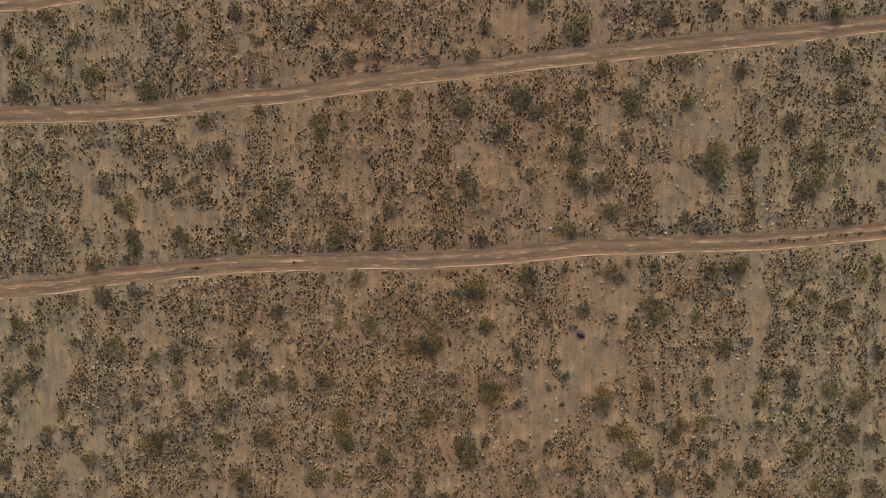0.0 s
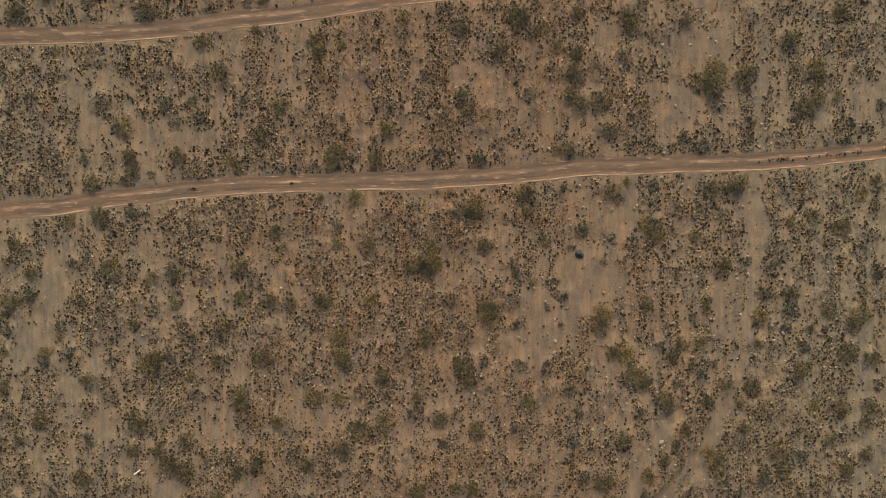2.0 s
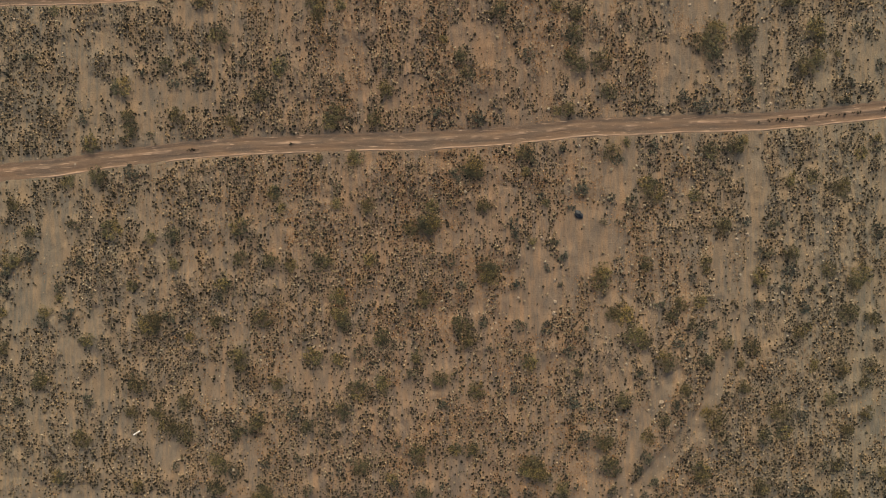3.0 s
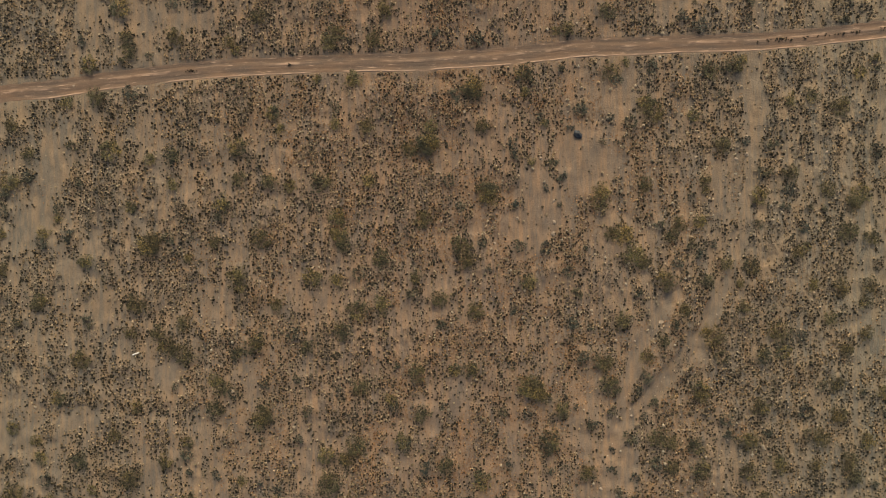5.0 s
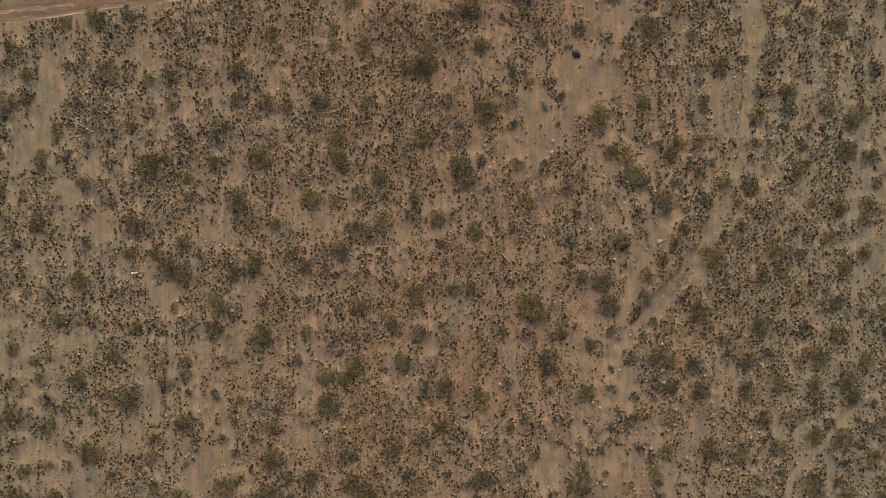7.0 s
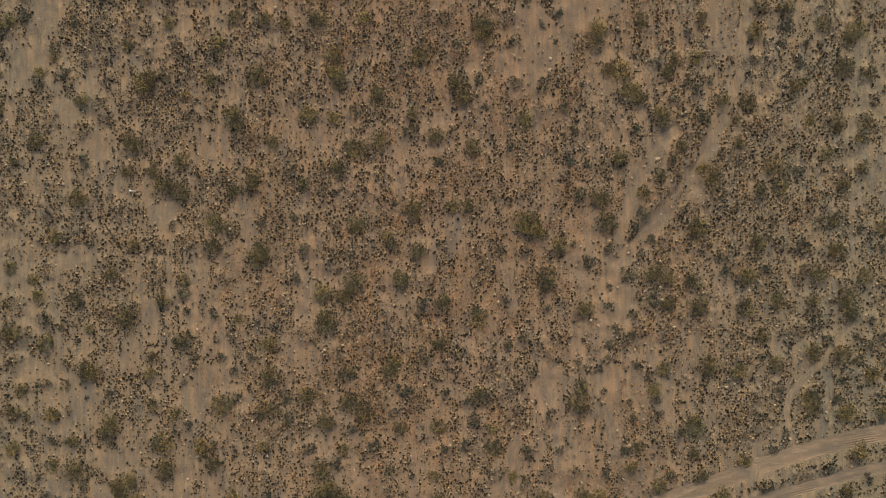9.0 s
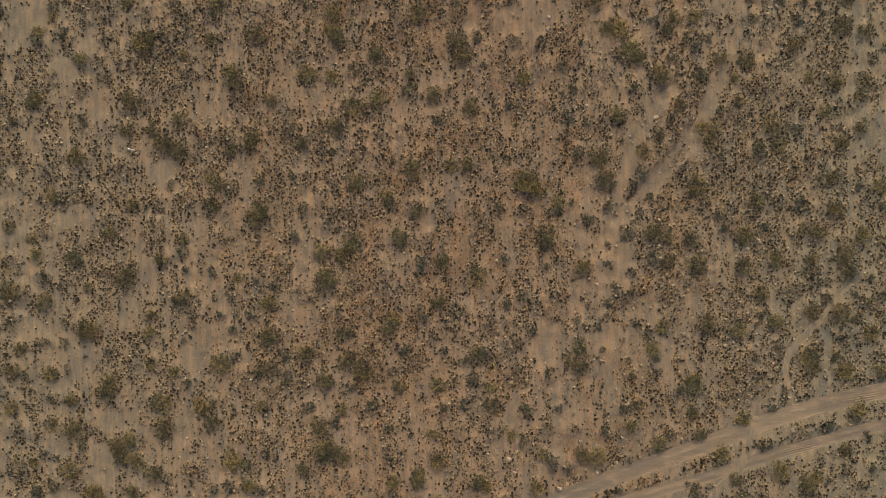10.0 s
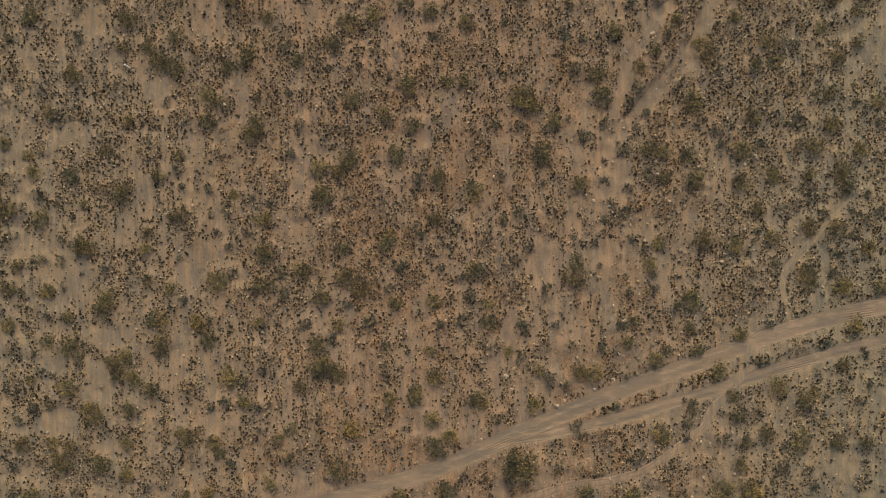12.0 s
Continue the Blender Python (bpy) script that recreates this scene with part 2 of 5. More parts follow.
CLEARINGS += [
    (17.5, -24.0, 5.2, 4.5), (-65.4, -27.7, 3.5, 3.8), (13.5, -29.5, 4.5, 3.5), (-55.9, -30.4, 2.4, 2.2), (43.5, -30.8, 1.6, 3.3), (-59.5, -34.9, 2.7, 2.0), (-26.2, -41.7, 2.7, 1.3), (-54.3, -42.3, 1.6, 2.7),
    (31.7, -46.5, 2.2, 2.4), (-43.9, -51.9, 2.7, 2.2), (-58.4, -58.5, 2.9, 1.8), (29.1, -67.3, 2.2, 3.6), (-49.3, -75.4, 2.4, 3.6), (-64.3, -77.0, 2.7, 1.8), (27.2, -78.6, 1.6, 4.0), (17.0, -79.6, 2.7, 4.6),
    (-39.4, -81.0, 1.5, 3.6), (-57.6, -81.6, 3.6, 4.5), (36.6, -83.7, 1.8, 5.5), (64.2, -89.5, 0.9, 0.9), (-53.1, -90.7, 4.1, 2.0), (12.0, -92.0, 1.6, 5.5), (22.9, -72.4, 0.9, 4.2), (26.6, -73.0, 0.7, 4.0), (30.6, -80.0, 0.8, 5.5), (-41.0, -94.5, 1.6, 3.6), (-54.2, -98.9, 2.7, 4.2),
]
CLEARINGS += [
    (36.9, -100.1, 1.8, 2.4), (70.8, -102.3, 1.8, 2.7), (-60.6, -105.1, 4.5, 2.4), (-33.9, -105.5, 2.4, 1.1), (-52.5, -109.3, 2.4, 1.6), (63.9, -113.1, 2.7, 2.7), (9.5, -116.0, 1.8, 1.8), (-15.9, -116.6, 8.2, 1.6),
]
# where the low scrub closes up: centre and half widths
SCRUB = []
SCRUB += [
    (-16.7, 37.4, 5.5, 4.1), (-9.5, 37.4, 4.5, 3.6), (1.5, 37.4, 3.6, 3.6), (-27.7, 36.5, 5.5, 3.6), (-41.3, 34.7, 5.5, 4.5), (-4.0, 34.7, 6.4, 4.5), (-16.7, 31.5, 5.5, 1.8), (-7.6, 31.5, 5.5, 1.4),
    (-31.3, 30.1, 5.5, 3.6), (-48.6, 30.1, 5.5, 4.5), (3.3, 25.6, 5.5, 2.3), (7.8, 19.7, 3.6, 3.6), (-0.4, 19.2, 3.6, 2.7), (-11.3, 18.3, 3.6, 4.5), (-51.3, 18.3, 5.5, 2.7), (-16.7, 17.4, 4.5, 3.6),
    (-65.9, 17.4, 5.5, 3.6), (-20.4, 16.5, 3.6, 3.6), (-5.8, 11.0, 5.5, 3.6), (-20.4, 8.3, 4.5, 3.6), (1.5, 8.3, 5.5, 5.5), (-27.7, 7.4, 3.6, 6.4), (58.8, -2.6, 5.5, 2.7), (-32.2, -8.1, 5.5, 4.5),
]
SCRUB += [
    (-41.3, -9.0, 4.5, 3.6), (-8.6, -9.0, 5.5, 4.5), (1.5, -9.0, 5.5, 3.6), (63.3, -10.8, 6.4, 4.5), (-20.4, -16.3, 6.4, 4.5), (65.1, -19.9, 6.4, 5.5), (-5.8, -23.6, 6.4, 5.5), (-54.0, -23.6, 4.5, 4.5),
    (-18.6, -24.5, 5.5, 4.5), (-41.3, -26.3, 5.5, 3.6), (-20.4, -30.8, 4.5, 3.6), (60.6, -30.8, 9.1, 5.5), (50.6, -30.8, 3.6, 3.6), (-7.6, -31.8, 7.3, 5.5), (5.1, -32.7, 4.5, 3.6), (-47.7, -32.7, 4.5, 3.6),
    (56.0, -37.2, 10.0, 3.6), (62.1, -41.5, 7.3, 2.7), (3.1, -45.3, 5.5, 4.5), (48.4, -45.9, 5.5, 5.5), (-15.0, -46.9, 8.2, 5.5), (57.5, -47.8, 7.3, 8.2), (-4.1, -47.9, 6.4, 4.5), (-57.6, -49.0, 2.7, 3.6),
]
SCRUB += [
    (10.3, -49.9, 4.5, 4.5), (-62.2, -52.6, 5.5, 4.5), (-15.1, -55.9, 6.4, 4.5), (48.3, -56.7, 5.5, 4.5), (40.9, -65.7, 5.5, 5.5), (-13.5, -70.4, 8.2, 5.5), (48.1, -74.8, 5.5, 4.5), (-15.4, -75.8, 5.5, 5.5),
    (1.8, -76.1, 4.5, 3.6), (9.1, -77.1, 4.5, 3.6), (-10.0, -81.3, 5.5, 4.5), (49.7, -84.8, 5.5, 3.6), (-31.0, -95.6, 4.5, 3.6), (-19.3, -98.4, 5.5, 5.5), (-19.4, -105.7, 5.5, 4.5), (-44.8, -108.1, 5.5, 4.5),
    (27.7, -108.5, 3.6, 2.7), (-15.8, -112.1, 5.5, 3.6), (-44.8, -112.6, 4.5, 3.6), (36.7, -113.6, 4.5, 3.6),
]
SCRUB += [(41.8, -39.1, 3.2, 2.5), (39.0, -43.4, 2.2, 2.2), (36.2, -47.5, 2.2, 1.6), (34.2, -51.0, 1.4, 1.6), (6.0, -20.5, 4.5, 4.5), (8.5, -26.5, 2.2, 3.5)]
# the larger plants: x, y and width
CREOSOTE = []
CREOSOTE += [
    (14.6, 39.2, 3.3), (43.8, 38.8, 2.4), (-33.1, 38.3, 2.4), (63.3, 38.1, 3.3), (-52.2, 37.8, 2.5), (-63.6, 37.4, 2.7), (36.0, 37.4, 2.7), (-11.7, 36.0, 2.7),
    (6.9, 36.0, 2.5), (21.9, 36.0, 3.8), (-41.8, 34.7, 3.1), (-70.2, 34.2, 2.5), (21.5, 34.1, 2.5), (4.6, 31.5, 2.5), (-14.9, 30.6, 2.5), (65.1, 30.6, 2.5),
    (25.6, 29.0, 2.4), (47.9, 28.8, 3.6), (-56.3, 28.3, 3.5), (-68.1, 25.6, 3.3), (-47.2, 25.6, 3.3), (21.9, 25.1, 2.7), (64.2, 25.1, 3.1), (12.4, 24.7, 4.0),
    (30.1, 24.2, 3.6), (39.2, 23.7, 2.4), (3.3, 22.8, 3.6), (-19.9, 20.8, 3.1), (-38.3, 20.7, 2.4), (56.0, 20.6, 3.3), (9.2, 19.2, 3.1), (-19.5, 18.7, 2.7),
]
CREOSOTE += [
    (21.9, 18.7, 2.7), (-35.1, 15.1, 3.6), (21.5, 15.1, 3.3), (48.8, 15.1, 3.6), (61.0, 14.8, 2.5), (42.2, 13.9, 3.5), (43.8, 12.4, 3.6), (3.3, 11.9, 2.7),
    (21.0, 11.9, 3.1), (25.6, 11.0, 3.3), (-44.0, 10.6, 2.4), (22.4, 10.1, 2.7), (58.8, 10.1, 3.6), (4.2, 9.2, 2.4), (-8.6, 6.5, 2.9), (26.9, 6.0, 2.7),
    (-29.0, 5.5, 2.7), (20.6, 3.2, 2.7), (-42.2, 2.5, 3.1), (-49.9, 2.4, 2.4), (-16.7, 2.4, 3.8), (-10.4, 1.7, 3.1), (-33.6, 1.6, 2.4), (-49.5, 0.1, 2.9),
    (47.4, -2.8, 3.5), (27.4, -3.5, 2.9), (43.3, -3.5, 3.1), (13.7, -4.0, 3.5), (5.1, -6.3, 4.0), (-55.0, -7.2, 3.1), (59.7, -7.6, 2.7), (64.2, -9.5, 3.1),
]
CREOSOTE += [
    (33.8, -9.9, 3.5), (-68.6, -11.7, 2.4), (-11.7, -12.2, 2.7), (6.9, -12.2, 2.4), (-2.2, -14.9, 4.0), (45.1, -15.4, 2.7), (-4.9, -15.8, 3.1), (-65.9, -16.3, 2.4),
    (-42.7, -16.7, 3.1), (56.0, -19.9, 3.1), (-32.2, -20.4, 2.5), (-27.2, -20.8, 3.1), (-19.0, -20.8, 3.6), (42.4, -21.3, 2.4), (32.8, -21.7, 2.7), (7.8, -22.7, 4.0),
    (62.0, -22.7, 2.5), (25.6, -24.5, 3.1), (66.1, -24.9, 2.7), (-2.6, -27.2, 3.3), (38.3, -28.1, 2.4), (27.4, -29.5, 2.4), (65.1, -29.5, 3.6), (-28.6, -29.9, 3.3),
    (36.9, -29.9, 2.4), (-35.8, -30.4, 2.4), (68.8, -30.4, 2.7), (-46.3, -30.8, 4.2), (-15.6, -30.8, 2.7), (3.3, -31.3, 3.6), (57.4, -32.7, 2.4), (-9.5, -33.1, 3.1),
]
CREOSOTE += [
    (4.2, -34.0, 2.5), (32.4, -34.0, 2.7), (-70.4, -34.9, 2.4), (49.7, -34.9, 3.1), (-4.0, -36.3, 2.4), (-32.2, -37.2, 3.1), (36.0, -37.2, 3.8), (42.4, -37.2, 2.7),
    (68.8, -38.1, 2.7), (64.2, -38.6, 3.1), (0.0, -39.8, 3.1), (-64.3, -40.3, 2.5), (-48.4, -40.5, 3.6), (-26.2, -40.5, 2.5), (68.0, -40.7, 2.5), (48.5, -41.3, 2.4),
    (-13.1, -41.4, 3.5), (39.0, -41.7, 2.4), (5.5, -41.7, 3.1), (29.0, -43.3, 3.3), (-41.2, -43.3, 2.4), (-15.9, -45.0, 3.3), (-49.8, -45.0, 2.5), (-45.3, -45.1, 2.9),
    (53.9, -45.5, 3.1), (67.9, -45.7, 2.7), (43.7, -46.2, 3.1), (35.7, -46.6, 2.4), (-29.5, -46.7, 3.8), (-21.3, -47.2, 2.7), (-43.5, -47.4, 3.1), (64.7, -48.3, 2.7),
]
CREOSOTE += [
    (-41.1, -48.3, 3.5), (-32.7, -48.4, 2.4), (-57.6, -49.0, 3.6), (51.6, -49.1, 2.7), (33.0, -49.3, 2.7), (26.2, -50.1, 3.3), (4.9, -51.2, 2.7), (-3.7, -51.5, 3.3),
    (-12.8, -53.7, 3.3), (27.0, -53.7, 3.5), (63.3, -53.7, 2.5), (14.4, -53.8, 4.2), (-35.0, -53.8, 3.1), (16.2, -55.4, 2.7), (41.5, -55.7, 2.5), (-36.0, -57.0, 3.3),
    (51.0, -57.2, 3.5), (-2.9, -58.3, 2.9), (-28.3, -58.5, 4.0), (63.7, -58.7, 3.1), (-52.3, -61.3, 2.4), (60.5, -62.3, 3.1), (34.6, -62.4, 3.5), (36.9, -62.9, 2.7),
    (17.4, -63.1, 3.8), (-13.4, -63.2, 3.6), (40.5, -63.4, 3.1), (-57.8, -65.3, 3.1), (-15.2, -65.4, 2.7), (-44.2, -65.5, 2.4), (65.1, -66.4, 3.1), (0.6, -66.5, 3.1),
]
CREOSOTE += [
    (59.9, -66.8, 2.4), (36.8, -67.0, 2.4), (41.4, -67.5, 3.3), (49.1, -67.6, 2.9), (23.2, -67.7, 3.3), (-49.7, -68.1, 3.3), (66.0, -68.7, 3.1), (-18.0, -69.0, 3.8),
    (-68.7, -70.6, 3.5), (-40.7, -71.9, 3.5), (51.7, -72.2, 2.7), (0.1, -72.9, 2.4), (-46.1, -74.7, 2.4), (59.8, -75.0, 2.9), (64.4, -75.5, 3.1), (-56.1, -76.7, 4.0),
    (43.1, -77.0, 3.5), (-8.1, -77.3, 2.5), (-14.5, -77.7, 2.7), (-27.2, -77.9, 3.1), (-67.0, -79.7, 2.5), (6.3, -81.1, 3.3), (-21.3, -81.2, 3.1), (59.3, -81.8, 2.5),
    (-14.5, -82.2, 3.3), (-45.8, -82.2, 2.4), (22.1, -82.5, 3.3), (-68.4, -83.3, 2.7), (-26.8, -83.4, 2.5), (59.7, -83.6, 3.1), (-28.6, -83.8, 2.5), (-11.8, -84.0, 3.6),
]
CREOSOTE += [
    (-18.2, -85.3, 2.9), (-6.4, -86.4, 2.4), (-53.1, -86.5, 3.6), (8.5, -89.5, 3.3), (31.6, -89.6, 2.4), (40.6, -91.0, 2.5), (-36.4, -91.9, 3.1), (-44.1, -92.7, 3.5),
    (-58.6, -92.9, 3.6), (-19.2, -93.0, 3.5), (41.9, -94.5, 2.5), (-51.8, -95.3, 2.9), (-18.3, -96.6, 4.0), (-50.5, -96.7, 3.5), (65.0, -97.1, 2.4), (-15.6, -97.6, 3.1),
    (22.9, -97.6, 2.9), (-0.2, -98.2, 2.7), (-22.0, -99.3, 2.7), (-45.6, -99.9, 2.7), (-3.5, -101.8, 2.4), (6.0, -101.9, 3.3), (47.3, -102.0, 2.4), (58.6, -102.6, 3.1),
    (-49.2, -103.0, 2.9), (-54.9, -104.1, 3.6), (47.7, -105.2, 2.9), (-39.8, -107.7, 3.1), (-25.3, -107.9, 2.5), (52.6, -108.0, 2.7), (-66.5, -108.2, 3.1), (-58.8, -108.8, 2.5),
]
CREOSOTE += [
    (49.4, -109.3, 2.4), (63.9, -109.5, 2.9), (68.4, -109.5, 2.9), (-0.4, -109.5, 3.3), (-34.8, -110.0, 2.5), (-60.2, -111.0, 3.8), (-53.9, -111.6, 3.5), (48.5, -112.9, 2.9),
    (-15.8, -113.0, 3.6), (12.7, -112.5, 6.3), (1.3, -116.1, 3.6), (-40.3, -116.9, 2.5), (23.5, -117.1, 2.7), (-6.8, -117.3, 3.3),
]
SALTBUSH = []
SALTBUSH += [
    (11.3, 40.1, 1.8), (54.0, 39.0, 1.8), (31.3, 38.8, 1.8), (59.4, 38.3, 1.6), (25.8, 37.7, 1.1), (-21.5, 35.6, 2.2), (32.8, 34.7, 1.1), (-29.9, 33.3, 2.2),
    (-19.0, 31.0, 2.2), (-1.3, 30.6, 2.0), (32.4, 26.9, 1.8), (67.9, 26.9, 1.5), (15.1, 21.9, 2.2), (66.5, 16.0, 1.1), (68.8, 15.6, 1.5), (-65.9, 11.9, 1.8),
    (14.2, 11.9, 2.2), (-39.9, 11.0, 2.2), (-31.8, 11.0, 1.3), (70.6, 10.1, 1.6), (-47.7, 9.2, 1.6), (-38.6, 8.7, 1.8), (-15.8, 8.3, 1.5), (49.7, 7.8, 2.0),
    (-42.7, 7.6, 2.0), (41.0, 7.4, 0.9), (66.1, 7.4, 1.3), (38.8, 5.1, 2.0), (49.7, 4.8, 1.3), (65.1, 4.6, 1.6), (37.4, 3.9, 0.9), (41.7, 3.9, 2.2),
]
SALTBUSH += [
    (-0.8, 2.6, 2.2), (-57.2, 1.9, 1.5), (6.0, 1.7, 2.2), (-46.3, -0.6, 1.3), (-50.9, -1.3, 1.8), (69.7, -2.6, 2.2), (34.2, -2.8, 2.2), (19.7, -3.1, 1.6),
    (28.3, -4.9, 2.0), (-49.5, -6.7, 2.2), (2.4, -7.2, 2.2), (45.1, -7.2, 1.1), (-16.7, -9.0, 1.8), (22.4, -9.5, 2.2), (16.0, -10.8, 1.3), (27.4, -10.8, 1.3),
    (30.6, -11.7, 2.0), (21.0, -12.6, 1.3), (-58.6, -14.9, 1.8), (11.5, -14.9, 1.8), (26.0, -14.9, 1.3), (28.3, -14.9, 0.9), (49.2, -14.9, 1.5),
    (53.3, -15.4, 1.8), (69.7, -16.3, 2.2), (11.9, -16.7, 2.2), (18.3, -18.1, 1.5), (52.0, -19.9, 2.2), (-65.9, -20.4, 2.2), (19.7, -20.4, 1.8), (-57.7, -20.8, 1.5),
]
SALTBUSH += [
    (1.5, -20.8, 2.0), (16.9, -22.2, 1.1), (-69.5, -22.7, 2.2), (56.0, -22.7, 2.2), (40.1, -23.6, 1.1), (-61.3, -24.9, 1.6), (3.3, -24.9, 1.8), (11.9, -24.9, 1.5),
    (19.2, -24.9, 1.3), (-69.7, -25.4, 1.6), (59.2, -25.4, 1.8), (55.1, -25.4, 1.8), (61.5, -25.8, 1.5), (-35.4, -26.3, 2.2), (35.1, -28.1, 1.8), (51.0, -28.1, 1.8),
    (58.3, -28.6, 2.2), (-59.5, -29.5, 2.2), (-43.6, -29.9, 2.2), (-63.6, -30.4, 2.0), (6.9, -30.8, 1.8), (12.8, -31.3, 2.2), (40.1, -31.3, 1.6), (43.8, -31.3, 1.3),
    (16.9, -31.8, 2.0), (23.3, -31.8, 1.3), (41.5, -32.7, 2.0), (37.8, -34.5, 2.0), (7.8, -34.9, 1.1), (20.6, -35.4, 2.2), (-13.1, -35.8, 2.0), (-4.5, -39.0, 2.0),
]
SALTBUSH += [
    (21.9, -39.0, 2.2), (31.9, -39.0, 1.8), (11.8, -41.8, 1.8), (-56.6, -43.1, 2.2), (-67.7, -43.5, 2.0), (21.3, -43.7, 2.0), (0.4, -43.9, 2.2), (37.6, -43.9, 2.2),
    (24.0, -44.6, 1.3), (-23.6, -45.4, 1.8), (57.5, -46.0, 1.8), (22.6, -49.1, 2.0), (44.8, -49.4, 2.2), (11.2, -50.4, 1.6), (-6.9, -50.6, 1.5), (67.4, -52.4, 0.9),
    (32.9, -52.4, 2.2), (-23.2, -52.6, 1.3), (-28.2, -53.5, 1.6), (-42.7, -53.6, 1.1), (61.0, -54.2, 1.8), (31.6, -54.7, 1.5), (-33.2, -54.8, 2.0), (67.3, -55.2, 1.3),
    (-61.3, -56.0, 1.8), (34.3, -56.5, 2.2), (0.3, -57.0, 1.3), (-7.4, -57.1, 1.8), (21.6, -57.3, 1.1), (-21.5, -57.6, 1.8), (27.4, -57.8, 1.8), (9.8, -58.0, 1.6),
]
SALTBUSH += [
    (58.2, -58.2, 2.2), (71.4, -58.4, 1.5), (13.8, -58.5, 1.6), (32.4, -58.8, 1.5), (45.5, -59.4, 2.2), (23.8, -60.0, 2.2), (46.0, -61.7, 1.8), (52.3, -61.8, 1.8),
    (58.2, -61.8, 1.8), (-22.9, -62.2, 1.5), (30.1, -62.4, 2.2), (-5.7, -63.3, 2.2), (27.4, -64.2, 1.3), (-40.6, -64.6, 2.2), (10.6, -66.2, 1.5), (34.1, -66.5, 2.2),
    (-2.6, -66.9, 2.2), (27.3, -67.3, 1.6), (-40.2, -67.4, 1.6), (17.4, -67.6, 1.5), (-36.1, -67.9, 1.5), (-63.3, -68.4, 2.2), (30.9, -68.7, 1.6), (-28.9, -69.3, 1.3),
    (69.4, -69.7, 1.6), (-60.6, -69.8, 1.1), (-26.2, -70.3, 1.6), (28.2, -71.0, 1.5), (-35.7, -72.0, 1.1), (48.5, -72.1, 1.1), (13.7, -72.1, 2.0), (30.4, -72.3, 1.6),
]
SALTBUSH += [
    (66.7, -72.4, 1.3), (71.2, -72.9, 1.5), (27.1, -73.2, 1.5), (62.6, -73.2, 1.6), (10.9, -73.5, 2.0), (68.9, -73.7, 1.6), (-34.8, -74.7, 1.3), (-30.3, -74.7, 1.8),
    (-2.7, -75.1, 2.2), (-59.7, -75.7, 1.5), (51.7, -75.8, 1.5), (26.8, -75.9, 1.6), (22.2, -76.3, 1.1), (67.1, -76.4, 1.8), (31.7, -76.9, 1.5), (-33.0, -77.0, 1.5),
    (23.6, -77.2, 1.1), (25.8, -77.3, 1.3), (15.0, -77.6, 1.6), (33.5, -78.3, 1.5), (-40.8, -78.7, 1.1), (-64.3, -78.8, 1.3), (-63.0, -78.8, 1.5), (-59.8, -79.3, 1.8),
    (64.3, -79.6, 1.6), (-52.6, -80.3, 1.3), (-5.5, -80.5, 2.2), (54.3, -80.8, 2.0), (26.2, -80.9, 1.3), (0.9, -81.0, 1.5), (-24.5, -81.2, 2.2), (-56.6, -81.2, 0.9),
]
SALTBUSH += [
    (-32.6, -81.5, 1.8), (34.8, -82.2, 2.0), (63.8, -82.3, 2.0), (4.5, -82.4, 1.6), (30.3, -82.8, 1.3), (-59.4, -83.0, 1.3), (23.0, -84.0, 2.2), (-7.3, -84.1, 1.8),
    (-66.2, -84.2, 1.5), (17.6, -84.4, 2.0), (35.3, -84.6, 1.3), (-24.1, -84.8, 2.2), (30.7, -85.0, 1.5), (-39.9, -85.5, 1.5), (5.3, -85.6, 2.2), (-14.1, -86.7, 1.5),
    (38.4, -87.4, 2.2), (-62.2, -87.9, 1.5), (55.6, -88.1, 1.5), (-36.4, -89.2, 2.2), (3.9, -89.2, 1.8), (-10.6, -89.5, 2.2), (-21.0, -89.8, 1.8), (0.8, -90.1, 1.8),
    (13.9, -90.2, 2.0), (19.3, -90.3, 1.5), (29.3, -90.4, 2.2), (53.3, -90.8, 1.5), (-16.5, -92.1, 2.2), (-8.3, -93.1, 1.8), (62.3, -93.6, 2.0), (-64.5, -93.8, 1.1),
]
SALTBUSH += [
    (26.5, -94.0, 1.5), (36.9, -94.6, 1.8), (68.6, -95.0, 1.5), (-57.3, -95.2, 1.5), (13.4, -95.2, 2.0), (-63.2, -96.5, 1.3), (52.3, -96.6, 2.0), (-27.9, -97.0, 1.5),
    (-61.4, -97.4, 1.1), (30.5, -98.6, 1.1), (-31.1, -98.7, 1.8), (17.9, -98.9, 2.2), (20.6, -99.8, 1.8), (69.0, -100.5, 1.8), (64.9, -100.9, 1.5), (-33.8, -101.9, 1.8),
    (-61.9, -102.0, 1.8), (-64.2, -102.4, 2.2), (-27.0, -102.4, 1.3), (-36.1, -102.7, 1.5), (-28.8, -102.8, 1.5), (40.5, -103.0, 2.2), (67.6, -103.2, 1.8), (28.7, -103.4, 1.6),
    (-7.6, -103.6, 1.5), (40.9, -104.1, 1.6), (-43.8, -104.5, 1.3), (-66.9, -104.6, 1.5), (9.6, -105.1, 1.6), (40.0, -106.0, 1.8), (-28.4, -106.5, 1.1), (22.3, -106.7, 2.0),
]
